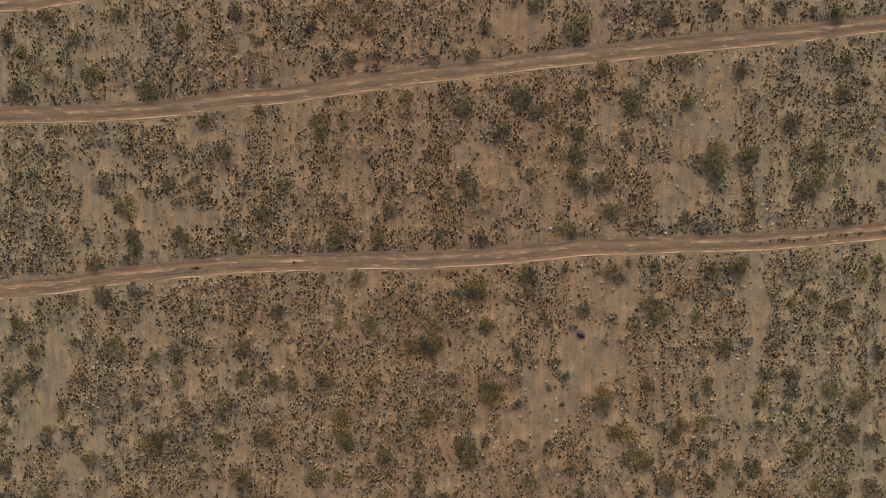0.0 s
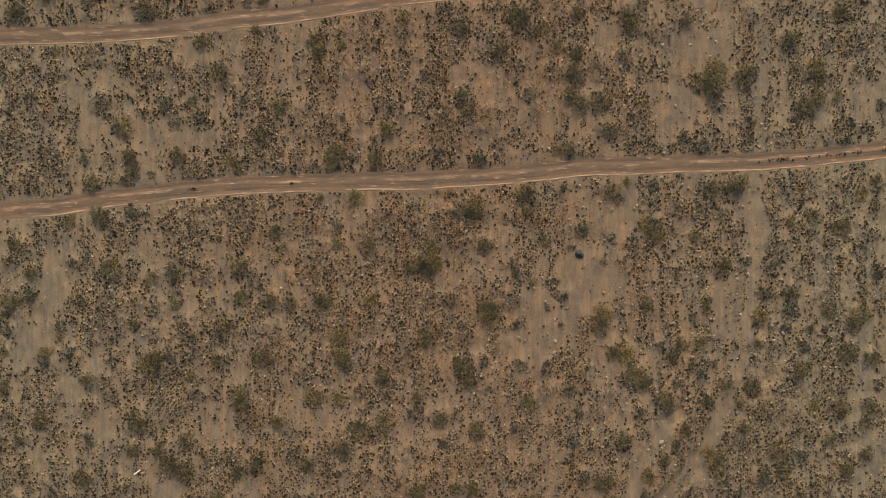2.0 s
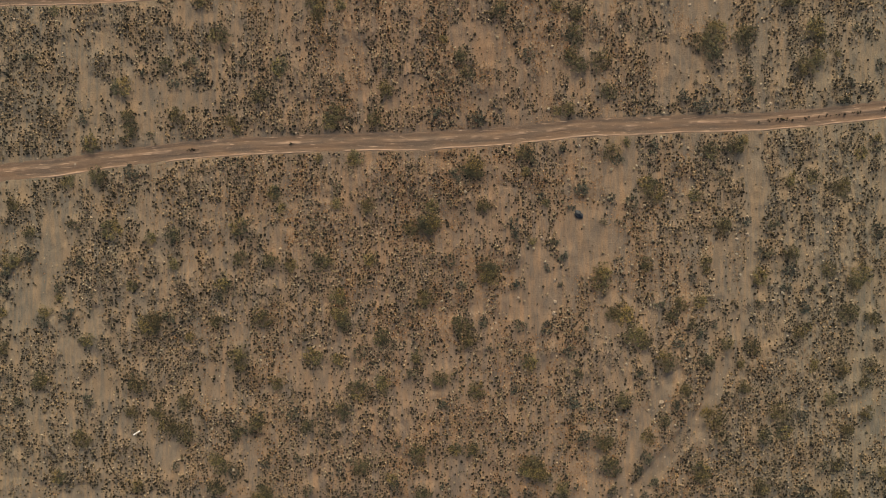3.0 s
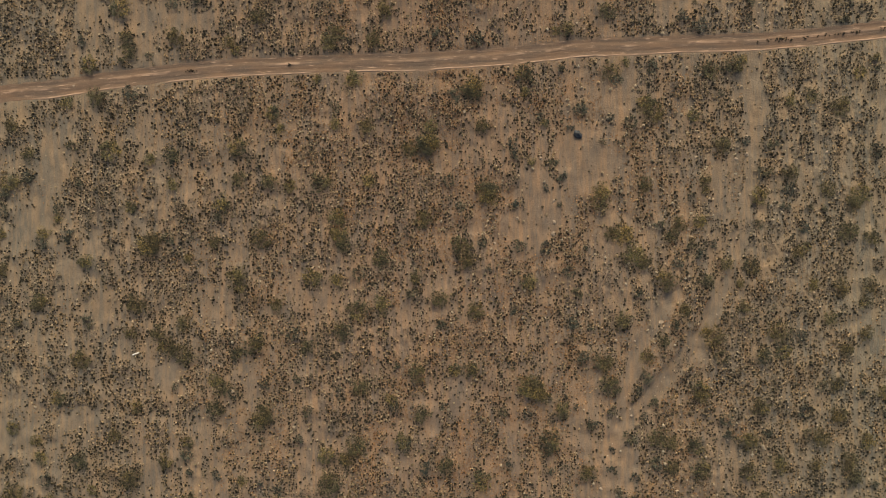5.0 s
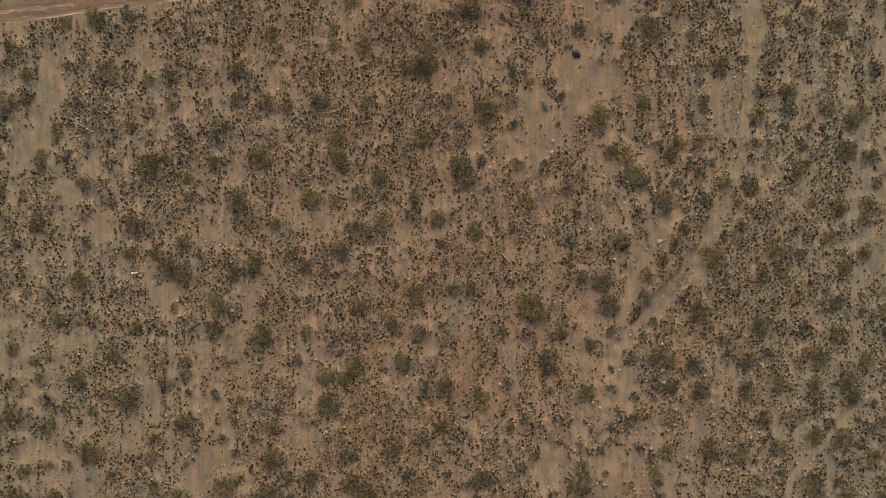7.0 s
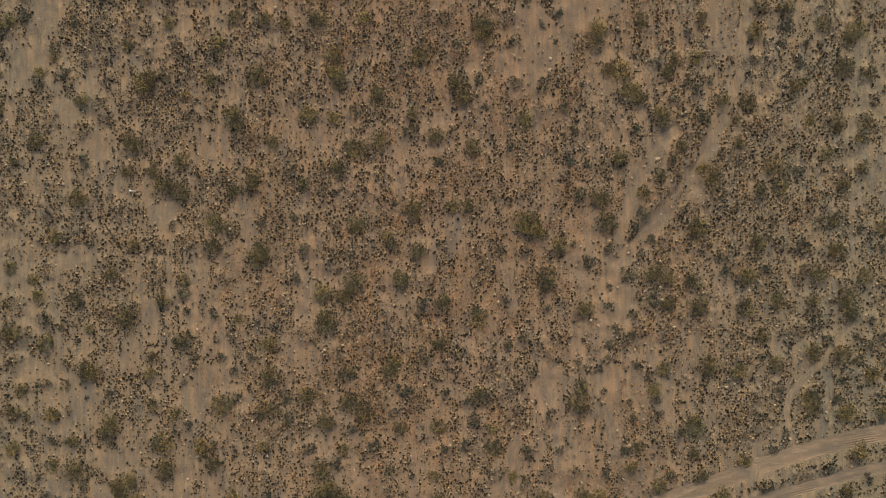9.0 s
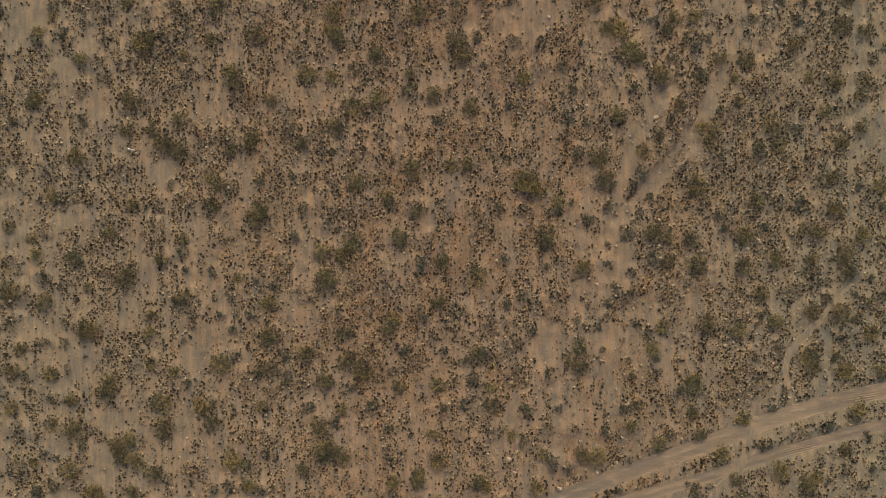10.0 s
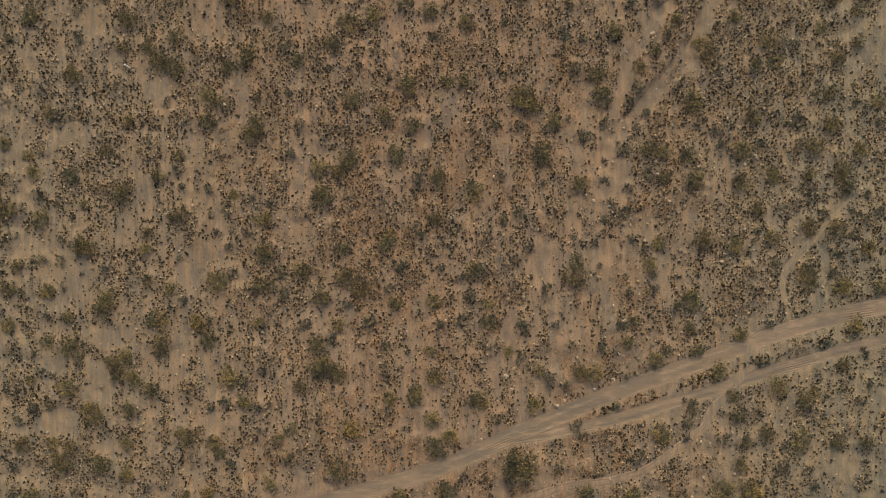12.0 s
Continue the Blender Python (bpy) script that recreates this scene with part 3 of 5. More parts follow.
SALTBUSH += [
    (23.2, -108.0, 1.8), (39.9, -108.7, 2.0), (45.8, -108.8, 1.8), (55.8, -109.8, 1.5), (1.0, -110.5, 2.0), (-24.0, -111.1, 2.2), (-67.9, -111.4, 1.8), (32.2, -111.6, 2.0),
    (-33.0, -111.8, 1.8), (68.4, -112.7, 1.1), (55.3, -113.0, 2.0), (19.0, -113.4, 1.5), (59.3, -113.9, 1.8), (4.1, -114.3, 1.3), (7.7, -114.6, 1.1), (-58.4, -116.0, 1.3),
    (60.2, -116.7, 1.8),
]
BRITTLEBUSH = []
BRITTLEBUSH += [
    (-14.0, 36.9, 1.8), (30.1, 34.8, 1.6), (-59.0, 34.2, 2.5), (-33.6, 32.4, 2.5), (-67.7, 31.9, 2.5), (38.8, 29.9, 3.1), (-63.6, 27.8, 2.0), (-28.6, 27.4, 1.8),
    (-5.8, 24.5, 2.2), (-29.7, 22.8, 1.6), (16.5, 22.8, 2.0), (30.8, 22.7, 2.7), (-15.8, 19.9, 1.8), (18.7, 19.7, 2.0), (-61.8, 19.2, 1.8), (59.7, 16.3, 3.6),
    (44.2, 15.4, 3.5), (0.5, 14.6, 1.6), (63.8, 11.9, 1.3), (60.6, 11.5, 2.5), (-25.8, 10.1, 3.1), (-50.9, 6.9, 3.3), (18.7, 3.0, 1.6), (-17.8, 1.0, 2.2),
    (-32.7, 0.1, 1.6), (70.1, -1.5, 1.6), (48.6, -1.7, 1.6), (29.8, -1.9, 1.8), (-56.0, -2.0, 2.9), (67.4, -4.0, 2.4), (-19.5, -4.5, 1.6), (-13.8, -4.5, 3.1),
]
BRITTLEBUSH += [
    (13.7, -6.7, 1.8), (-59.5, -8.1, 2.2), (33.1, -8.6, 2.7), (56.0, -8.6, 2.4), (-26.7, -9.9, 2.2), (35.1, -10.8, 2.0), (40.6, -10.8, 2.2), (-16.7, -11.7, 2.2),
    (16.9, -11.7, 1.6), (-25.4, -12.2, 1.8), (-1.3, -12.2, 2.2), (-0.8, -14.9, 2.2), (-32.2, -15.4, 3.3), (-52.7, -15.8, 3.5), (-46.3, -17.2, 2.2), (14.6, -18.1, 1.6),
    (-68.6, -20.8, 3.3), (-11.3, -20.8, 2.5), (-42.7, -21.3, 2.2), (-24.0, -21.7, 2.2), (26.0, -22.7, 3.1), (42.6, -22.7, 1.6), (67.0, -23.6, 3.6), (51.0, -23.8, 2.7),
    (-34.5, -24.5, 2.9), (-49.5, -24.9, 2.0), (-61.3, -26.7, 1.5), (-16.3, -26.7, 3.1), (41.5, -27.7, 2.2), (-63.4, -29.0, 2.5), (-70.2, -29.0, 1.5), (-16.3, -29.5, 3.1),
]
BRITTLEBUSH += [
    (29.2, -29.5, 3.5), (58.8, -31.8, 1.5), (31.0, -32.7, 3.5), (-40.4, -33.1, 1.5), (-56.8, -33.6, 2.7), (45.6, -34.5, 2.0), (-32.2, -35.8, 3.1), (-20.4, -36.3, 3.1),
    (-16.7, -36.8, 2.2), (14.2, -37.2, 2.9), (47.9, -37.7, 1.5), (59.7, -37.7, 2.2), (-64.1, -39.5, 2.2), (-9.5, -40.6, 2.9), (62.1, -43.3, 2.4), (42.6, -45.3, 2.2),
    (54.7, -48.7, 2.9), (2.2, -51.1, 2.2), (-36.2, -52.7, 2.4), (41.5, -54.6, 3.1), (71.0, -55.2, 2.5), (-61.3, -55.3, 2.5), (-7.9, -56.0, 2.2), (-48.6, -56.8, 2.2),
    (19.3, -57.7, 2.7), (-68.6, -60.2, 2.4), (-65.0, -62.1, 1.8), (-6.1, -62.4, 2.5), (-40.5, -62.4, 2.2), (49.1, -62.6, 3.5), (68.1, -62.9, 3.1), (-18.4, -64.7, 2.9),
]
BRITTLEBUSH += [
    (-64.1, -64.8, 2.4), (54.1, -66.3, 2.9), (6.5, -68.7, 3.1), (-32.0, -68.8, 2.0), (-56.0, -70.1, 2.0), (-62.9, -72.3, 3.1), (-27.1, -72.7, 2.9), (-7.2, -75.9, 2.5),
    (53.9, -76.7, 2.9), (-46.2, -77.3, 2.4), (35.8, -77.4, 2.2), (48.0, -78.0, 2.7), (69.3, -78.7, 2.5), (22.6, -80.2, 2.7), (34.4, -80.8, 2.4), (-34.9, -82.4, 3.3),
    (-42.2, -83.6, 2.4), (-62.1, -83.8, 2.5), (65.1, -84.6, 3.5), (-52.6, -84.9, 3.3), (71.0, -84.9, 2.9), (-0.1, -86.4, 2.5), (40.7, -86.5, 3.5), (8.1, -86.8, 2.2),
    (-59.0, -88.0, 2.2), (-44.5, -88.6, 3.5), (-38.2, -89.1, 3.1), (-68.5, -89.2, 2.5), (-28.2, -89.3, 2.2), (-15.5, -89.9, 2.2), (66.9, -91.2, 3.3), (-62.2, -92.0, 2.2),
]
BRITTLEBUSH += [
    (48.7, -92.2, 2.4), (30.6, -93.2, 2.4), (-1.1, -94.1, 1.8), (11.6, -94.3, 2.2), (-49.6, -94.4, 2.7), (35.1, -96.2, 2.9), (16.5, -97.5, 2.2), (45.0, -97.9, 3.3),
    (-65.0, -98.0, 1.8), (-48.3, -98.1, 2.5), (25.1, -98.1, 3.3), (-32.9, -98.3, 3.8), (-59.1, -99.5, 3.1), (54.5, -100.3, 3.8), (-3.4, -100.6, 2.4), (60.4, -101.7, 2.2),
    (-7.5, -101.8, 2.4), (-30.6, -101.9, 2.4), (-55.6, -102.3, 2.4), (7.5, -102.8, 2.0), (15.5, -103.0, 2.9), (-0.8, -105.0, 2.5), (-13.9, -106.2, 3.5), (-23.5, -106.5, 2.2),
    (-41.1, -106.8, 2.2), (2.1, -107.8, 2.9), (35.9, -108.0, 3.8), (-35.7, -108.2, 2.5), (-61.5, -108.3, 2.4), (-49.7, -108.5, 2.2), (58.0, -108.9, 3.5), (-49.8, -113.4, 2.5),
]
BRITTLEBUSH += [
    (-26.7, -115.4, 2.5), (-36.7, -116.3, 2.5), (-64.8, -116.6, 3.1), (45.7, -116.9, 3.8), (50.2, -117.2, 4.2), (31.2, -117.8, 3.6),
]
BURSAGE = []
BURSAGE += [
    (34.7, 39.0, 2.2), (66.1, 38.8, 2.4), (-4.9, 38.3, 2.4), (-67.2, 38.3, 2.3), (3.3, 38.3, 1.8), (49.7, 37.8, 3.1), (-20.4, 37.8, 2.7), (-27.2, 37.8, 2.5),
    (-46.8, 37.4, 2.7), (-26.7, 36.0, 2.7), (-3.1, 35.6, 3.1), (-47.5, 34.5, 2.0), (-36.3, 34.2, 3.3), (-9.5, 32.8, 2.7), (-31.3, 30.1, 3.3), (-65.0, 30.1, 2.7),
    (-50.9, 29.7, 2.7), (-37.7, 29.7, 2.4), (63.3, 29.7, 2.0), (-36.8, 26.5, 2.2), (-56.3, 25.7, 2.7), (1.5, 25.6, 2.7), (49.2, 25.1, 2.4), (-6.0, 22.8, 2.9),
    (70.1, 22.8, 2.2), (34.2, 21.9, 2.7), (-15.8, 21.9, 2.2), (67.0, 20.6, 2.7), (62.9, 20.6, 2.2), (-10.4, 19.7, 2.7), (-55.9, 19.2, 3.6), (-68.6, 19.2, 2.7),
]
BURSAGE += [
    (-5.8, 18.7, 2.5), (-47.2, 18.3, 2.7), (29.2, 18.3, 2.4), (-50.4, 16.9, 2.7), (-42.2, 16.9, 2.7), (25.1, 16.5, 3.3), (11.9, 16.5, 2.7), (17.8, 16.0, 2.5),
    (32.4, 16.0, 1.8), (-47.7, 15.6, 3.6), (-19.5, 15.6, 3.3), (-1.7, 15.6, 2.2), (-5.8, 15.1, 2.9), (-68.6, 15.1, 2.7), (31.0, 11.9, 2.2), (-69.1, 10.6, 3.6),
    (-54.0, 10.6, 3.6), (-63.1, 10.6, 3.1), (-7.6, 10.1, 3.6), (44.2, 10.1, 1.8), (-21.7, 9.2, 3.6), (15.1, 9.2, 2.4), (30.6, 9.2, 1.8), (0.5, 8.3, 4.2),
    (7.8, 8.3, 3.3), (-13.1, 8.3, 1.8), (-27.7, 7.4, 3.3), (-19.0, 6.9, 3.1), (-68.6, 6.0, 3.6), (63.3, 6.0, 3.1), (-15.4, 5.5, 2.7), (54.7, 5.5, 2.5),
]
BURSAGE += [
    (-34.5, 4.6, 2.0), (9.6, 4.6, 1.8), (-10.4, 4.2, 2.4), (-64.1, 2.8, 3.3), (-26.7, 1.9, 3.3), (-23.1, 1.9, 2.7), (-4.9, 1.9, 2.4), (-31.3, 1.6, 2.0),
    (-61.8, 1.5, 3.3), (-20.4, 1.0, 2.0), (-39.0, 0.3, 3.1), (-65.9, -1.7, 3.3), (54.2, -2.2, 2.5), (58.8, -2.6, 3.1), (64.2, -2.6, 2.7), (-70.4, -2.6, 2.4),
    (53.8, -4.5, 2.4), (33.3, -5.4, 1.8), (-38.1, -6.1, 2.7), (14.6, -6.3, 3.6), (41.5, -6.3, 2.7), (63.8, -6.3, 2.7), (37.8, -6.3, 2.5), (69.7, -6.3, 2.5),
    (-4.0, -6.3, 2.4), (-14.5, -6.3, 2.2), (-32.2, -7.2, 4.2), (-39.9, -7.2, 3.1), (52.9, -7.2, 1.8), (-19.0, -8.1, 2.7), (-9.9, -8.6, 4.5), (16.9, -8.6, 1.8),
]
BURSAGE += [
    (-51.8, -9.0, 3.1), (-4.9, -9.0, 2.7), (-39.9, -9.5, 3.3), (-31.3, -9.5, 3.3), (46.5, -9.5, 1.8), (57.9, -9.9, 2.2), (-62.7, -10.4, 2.0), (-12.2, -10.8, 2.7),
    (1.5, -10.8, 2.7), (-3.1, -10.8, 2.5), (69.7, -10.8, 1.8), (62.4, -11.7, 2.7), (54.2, -12.2, 3.1), (67.9, -12.2, 2.7), (-19.5, -12.2, 2.2), (-67.2, -12.6, 2.5),
    (-41.8, -14.5, 2.7), (-69.5, -14.5, 2.2), (-26.3, -14.5, 1.8), (-20.4, -16.3, 3.6), (-37.7, -16.3, 2.7), (57.9, -16.3, 2.7), (65.1, -16.3, 2.7), (38.3, -16.3, 1.8),
    (-49.5, -16.7, 2.2), (-30.4, -17.2, 2.2), (-42.7, -19.5, 1.8), (67.9, -19.9, 3.6), (62.0, -19.9, 3.3), (11.5, -20.4, 2.5), (-58.1, -20.4, 2.2), (-2.6, -20.8, 3.1),
]
BURSAGE += [
    (-49.0, -20.8, 2.4), (-24.5, -20.8, 1.8), (-53.6, -21.7, 3.6), (-37.7, -21.7, 2.7), (-45.9, -22.2, 2.7), (-1.3, -24.5, 2.2), (-54.5, -25.4, 4.2), (-19.5, -25.4, 3.6),
    (-5.8, -25.4, 3.1), (-41.3, -25.8, 4.2), (-46.3, -25.8, 2.2), (-28.1, -26.7, 3.6), (4.2, -26.7, 2.2), (62.4, -28.1, 2.2), (53.8, -28.6, 2.2), (-39.9, -29.0, 3.6),
    (48.8, -29.0, 3.1), (-5.4, -29.9, 3.6), (-53.1, -30.4, 2.7), (57.0, -31.3, 2.7), (52.9, -31.3, 2.2), (-22.2, -32.7, 3.1), (-67.2, -32.7, 2.4), (-44.0, -32.7, 2.2),
    (-39.9, -33.1, 2.7), (-47.2, -33.6, 3.6), (5.5, -33.6, 2.7), (22.4, -33.6, 2.7), (-54.5, -34.0, 2.4), (61.0, -34.0, 1.8), (70.1, -34.5, 1.8), (57.0, -34.9, 3.1),
]
BURSAGE += [
    (-8.6, -34.9, 2.7), (63.3, -35.4, 3.6), (-65.9, -35.4, 2.4), (16.9, -35.4, 2.2), (-39.5, -35.8, 2.2), (26.5, -36.3, 3.1), (-61.8, -36.3, 2.5), (-53.1, -36.3, 2.2),
    (54.2, -37.7, 2.2), (-44.9, -38.1, 3.6), (51.5, -38.1, 2.7), (-56.8, -38.1, 2.2), (-12.2, -38.1, 2.2), (-30.8, -38.6, 3.1), (-64.5, -39.0, 3.6), (-49.5, -39.0, 2.4),
    (25.1, -39.0, 2.2), (-70.0, -39.0, 1.8), (-11.3, -42.4, 2.7), (5.9, -43.5, 2.7), (47.1, -44.0, 3.5), (-56.6, -45.0, 2.2), (-17.7, -45.5, 3.6), (-5.0, -45.6, 1.8),
    (-38.1, -45.7, 2.2), (-34.0, -45.7, 2.2), (20.8, -46.0, 2.2), (-9.1, -46.0, 2.2), (64.7, -46.1, 2.2), (6.8, -46.2, 2.7), (-62.1, -47.2, 1.8), (-67.5, -48.0, 2.7),
]
BURSAGE += [
    (43.9, -48.1, 2.7), (-18.2, -48.2, 3.1), (36.2, -48.9, 2.2), (39.3, -49.4, 2.4), (-59.4, -49.5, 1.8), (-13.2, -50.0, 2.2), (-66.2, -50.3, 2.2), (-50.8, -50.9, 2.7),
    (59.2, -51.0, 2.7), (38.4, -51.2, 2.7), (55.6, -51.4, 2.2), (-62.6, -52.1, 4.0), (47.4, -52.2, 2.7), (-20.5, -53.1, 2.7), (-68.5, -53.4, 2.5), (53.3, -53.6, 2.7),
    (47.4, -54.4, 2.2), (-16.0, -54.5, 4.2), (-56.8, -55.8, 3.1), (-45.0, -56.0, 1.8), (-40.5, -56.0, 2.2), (52.8, -56.3, 3.1), (-68.6, -57.5, 2.4), (42.8, -58.0, 2.2),
    (36.0, -58.4, 3.6), (5.7, -58.4, 2.2), (-15.1, -58.6, 4.2), (-53.2, -59.5, 1.8), (6.6, -59.8, 2.2), (-17.4, -60.0, 2.2), (-62.7, -60.7, 2.4), (-45.1, -61.0, 3.1),
]
BURSAGE += [
    (-34.7, -62.5, 2.2), (6.1, -62.5, 2.2), (-1.2, -63.3, 2.7), (65.0, -64.2, 2.2), (-67.8, -66.1, 2.7), (-25.7, -66.6, 2.7), (-13.0, -66.8, 2.7), (-52.4, -67.2, 2.2),
    (59.9, -69.1, 3.1), (42.2, -69.8, 2.2), (-8.0, -70.5, 3.1), (-33.0, -70.6, 2.2), (-19.4, -70.8, 3.1), (31.8, -71.0, 2.2), (-66.5, -71.1, 2.2), (-21.6, -71.2, 2.7),
    (-13.5, -71.3, 4.0), (57.6, -71.3, 2.2), (36.3, -72.0, 2.2), (19.1, -72.7, 3.5), (15.9, -73.5, 2.2), (2.8, -74.3, 2.7), (-38.9, -75.1, 2.7), (-67.9, -75.2, 2.2),
    (17.3, -75.3, 2.7), (-16.3, -75.8, 4.2), (1.8, -76.5, 3.6), (8.2, -77.0, 3.6), (12.2, -79.8, 2.4), (-10.9, -81.3, 3.6), (9.0, -81.6, 2.2), (-3.2, -81.9, 2.2),
]
BURSAGE += [
    (50.7, -82.1, 2.7), (12.2, -84.3, 2.7), (48.8, -84.4, 3.1), (-31.8, -84.7, 2.7), (52.4, -85.8, 2.2), (-27.3, -87.0, 2.2), (48.8, -88.4, 3.1), (45.6, -89.3, 2.2),
    (-67.7, -92.4, 2.4), (3.4, -93.3, 2.2), (17.5, -93.5, 2.2), (21.6, -93.5, 2.2), (8.4, -93.8, 2.7), (57.8, -94.2, 3.1), (-28.3, -94.7, 2.7), (6.1, -95.6, 2.2),
    (-8.4, -96.8, 2.2), (-67.3, -98.7, 3.1), (-39.7, -100.0, 2.7), (-20.2, -100.2, 2.7), (50.9, -104.3, 2.7), (-19.4, -104.8, 3.6), (65.8, -107.2, 2.2), (-43.8, -107.6, 2.7),
    (27.7, -108.1, 3.8), (-6.7, -108.6, 2.4), (-3.1, -108.6, 2.0), (-22.1, -110.2, 2.7), (-19.4, -110.2, 3.1), (-38.9, -110.4, 2.2), (42.1, -112.8, 2.4), (-43.9, -113.1, 3.6),
]
BURSAGE += [
    (23.1, -113.5, 2.2), (24.9, -113.5, 2.7), (36.7, -113.6, 3.3), (67.5, -115.8, 2.2), (-68.0, -115.9, 2.2), (-31.7, -116.6, 2.2), (38.5, -117.3, 2.7),
]
ROCKS = []
ROCKS += [
    (54.7, 31.8, 0.8), (56.0, 30.8, 0.5), (59.2, 30.8, 0.8), (44.2, 20.4, 0.7), (40.1, 19.9, 0.6), (68.8, 19.4, 0.8), (52.0, 17.2, 0.5), (57.0, 17.2, 0.6),
    (-59.7, -5.5, 0.5), (-58.7, -5.3, 0.7), (-57.8, -5.3, 0.5), (53.1, 4.0, 0.7), (51.0, 3.5, 0.7), (49.2, -14.3, 0.9), (-70.9, -16.3, 0.5), (53.3, -16.5, 0.5), (62.0, -16.7, 0.7), (49.2, -17.0, 0.9), (16.2, -17.4, 0.7),
    (41.0, -17.4, 0.5), (47.4, -17.7, 0.7), (-56.3, -19.2, 0.8), (63.6, -23.1, 0.8), (18.3, -24.2, 0.8), (12.4, -27.0, 0.6), (18.3, -27.7, 0.8), (18.1, -29.5, 0.8),
    (8.7, -31.0, 0.5), (61.5, -34.3, 0.7), (35.3, -43.9, 1.0), (25.5, -70.5, 0.7), (26.3, -73.4, 0.5), (57.1, -79.7, 0.6), (55.7, -82.2, 0.5), (14.9, -82.6, 0.6),
]
ROCKS += [
    (20.8, -82.6, 0.7), (62.0, -84.8, 0.7), (11.7, -86.1, 0.7), (-20.9, -86.2, 0.7), (16.2, -87.1, 0.7), (56.2, -89.1, 0.7), (-40.5, -94.5, 0.6), (11.1, -98.4, 1.0),
    (28.3, -99.2, 0.7), (12.0, -100.6, 0.8), (25.3, -100.8, 0.6), (20.5, -102.6, 0.8), (8.8, -102.9, 0.6), (19.2, -103.3, 1.1), (7.0, -108.5, 0.6), (6.8, -114.2, 0.6),
    (35.8, -115.0, 0.7), (27.6, -115.2, 0.9),
]
CELL, WEST, SOUTH = 0.25, -90.0, -130.0


def thicket_map():
    """Low growth gathers round the larger plants: its share, on a fine grid."""
    cover = np.zeros((740, 720))  # rows to the north, columns to the east
    for plants, weight, reach in ((CREOSOTE, 0.55, 0.72), (BRITTLEBUSH, 0.55, 0.72), (SALTBUSH, 0.55, 0.95), (BURSAGE, 0.7, 0.80)):
        for px, py, wide in plants:
            far = wide * reach * 1.3
            c0, c1 = max(0, int((px - far - WEST) / CELL)), min(720, int((px + far - WEST) / CELL) + 2)
            r0, r1 = max(0, int((py - far - SOUTH) / CELL)), min(740, int((py + far - SOUTH) / CELL) + 2)
            if c1 <= c0 or r1 <= r0:
                continue
            gx, gy = np.meshgrid(WEST + CELL * np.arange(c0, c1), SOUTH + CELL * np.arange(r0, r1))
            near = weight * (1 - ease(np.hypot(gx - px, gy - py) / (wide * reach), 0.60, 1.20))
            cover[r0:r1, c0:c1] = np.maximum(cover[r0:r1, c0:c1], near)
    gx, gy = np.meshgrid(WEST + CELL * np.arange(720), SOUTH + CELL * np.arange(740))
    closed = 0.40 + 0.60 * ease(rumple(gx, gy * 0.6, 2.2, 45), 0.25, 0.65)
    for cx, cy, rx, ry in SCRUB:
        cover = np.maximum(cover, 0.85 * closed * (1 - ease(np.hypot((gx - cx) / rx, (gy - cy) / ry), 0.6, 1.2)))
    return cover


THICKETS = thicket_map()
MOUNDS = THICKETS.copy()  # sand gathers in low mounds round the plants
for _ in range(2):
    for axis in (0, 1):
        MOUNDS = sum(np.roll(MOUNDS, k, axis) for k in range(-2, 3)) / 5


def mound_height(x, y):
    col = np.clip((x - WEST) / CELL, 0, 718.9)
    row = np.clip((y - SOUTH) / CELL, 0, 738.9)
    c, q = col.astype(int), row.astype(int)
    u, v = col - c, row - q
    return (MOUNDS[q, c] * (1 - u) + MOUNDS[q, c + 1] * u) * (1 - v) + (MOUNDS[q + 1, c] * (1 - u) + MOUNDS[q + 1, c + 1] * u) * v


ROADS = ((NORTH_TRACK, 1.5), (MIDDLE_TRACK, 1.5), (SOUTH_TRACK, 1.4), (SOUTH_RUT, 1.0), (CORNER_TRACK, 1.4), (FOOTPATH, 0.6), (PATH_BRANCH, 0.45))
PATHS = ((WASH, 1.4), (WASH_BRANCH, 0.95), (CROSS_PATH, 1.2), (LOOP_PATH, 0.55), (NORTH_SPUR, 0.8))


def land(x, y):
    """The smooth swell of the ground."""
    return 0.30 * (rumple(x, y, 21.0, 5) - 0.5) + 0.16 * (rumple(x, y, 8.5, 6) - 0.5)


def off_road(x, y):
    """0 on a vehicle track, 1 away from all of them."""
    out = np.ones(np.shape(x))
    for line, half in ROADS:
        out = np.minimum(out, ease(away(x, y, line), half - 0.1, half + 0.4))
    return out


def lanes(x, y):
    """1 in the narrow bare lanes that wind and water have drawn from north to south."""
    sway = x + 1.1 * (rumple(x, y, 7.0, 33) - 0.5)
    return (1 - ease(0.7 * rumple(sway, y * 0.14, 1.35, 44) + 0.3 * rumple(sway, y * 0.3, 0.75, 48), 0.37, 0.50)) * ease(rumple(x, y, 11.0, 49), 0.25, 0.5)


def openness(x, y, clearing=1.0, wash=1.0):
    """1 on bare sand, 0 among the shrubs."""
    wx, wy = x + 2.4 * (rumple(x, y, 2.6, 31) - 0.5), y + 2.8 * (rumple(x, y, 2.6, 32) - 0.5)
    bare = np.zeros(np.shape(x))
    for cx, cy, rx, ry in CLEARINGS:
        d = np.hypot((wx - cx) / rx, (wy - cy) / ry)
        bare = np.maximum(bare, clearing * (1 - ease(d, 0.70, 1.15)))
    for line, half in PATHS:
        bare = np.maximum(bare, wash * (1 - ease(away(x + 0.4 * (wx - x), y, line), half * 0.75, half * 1.3)))
    return bare


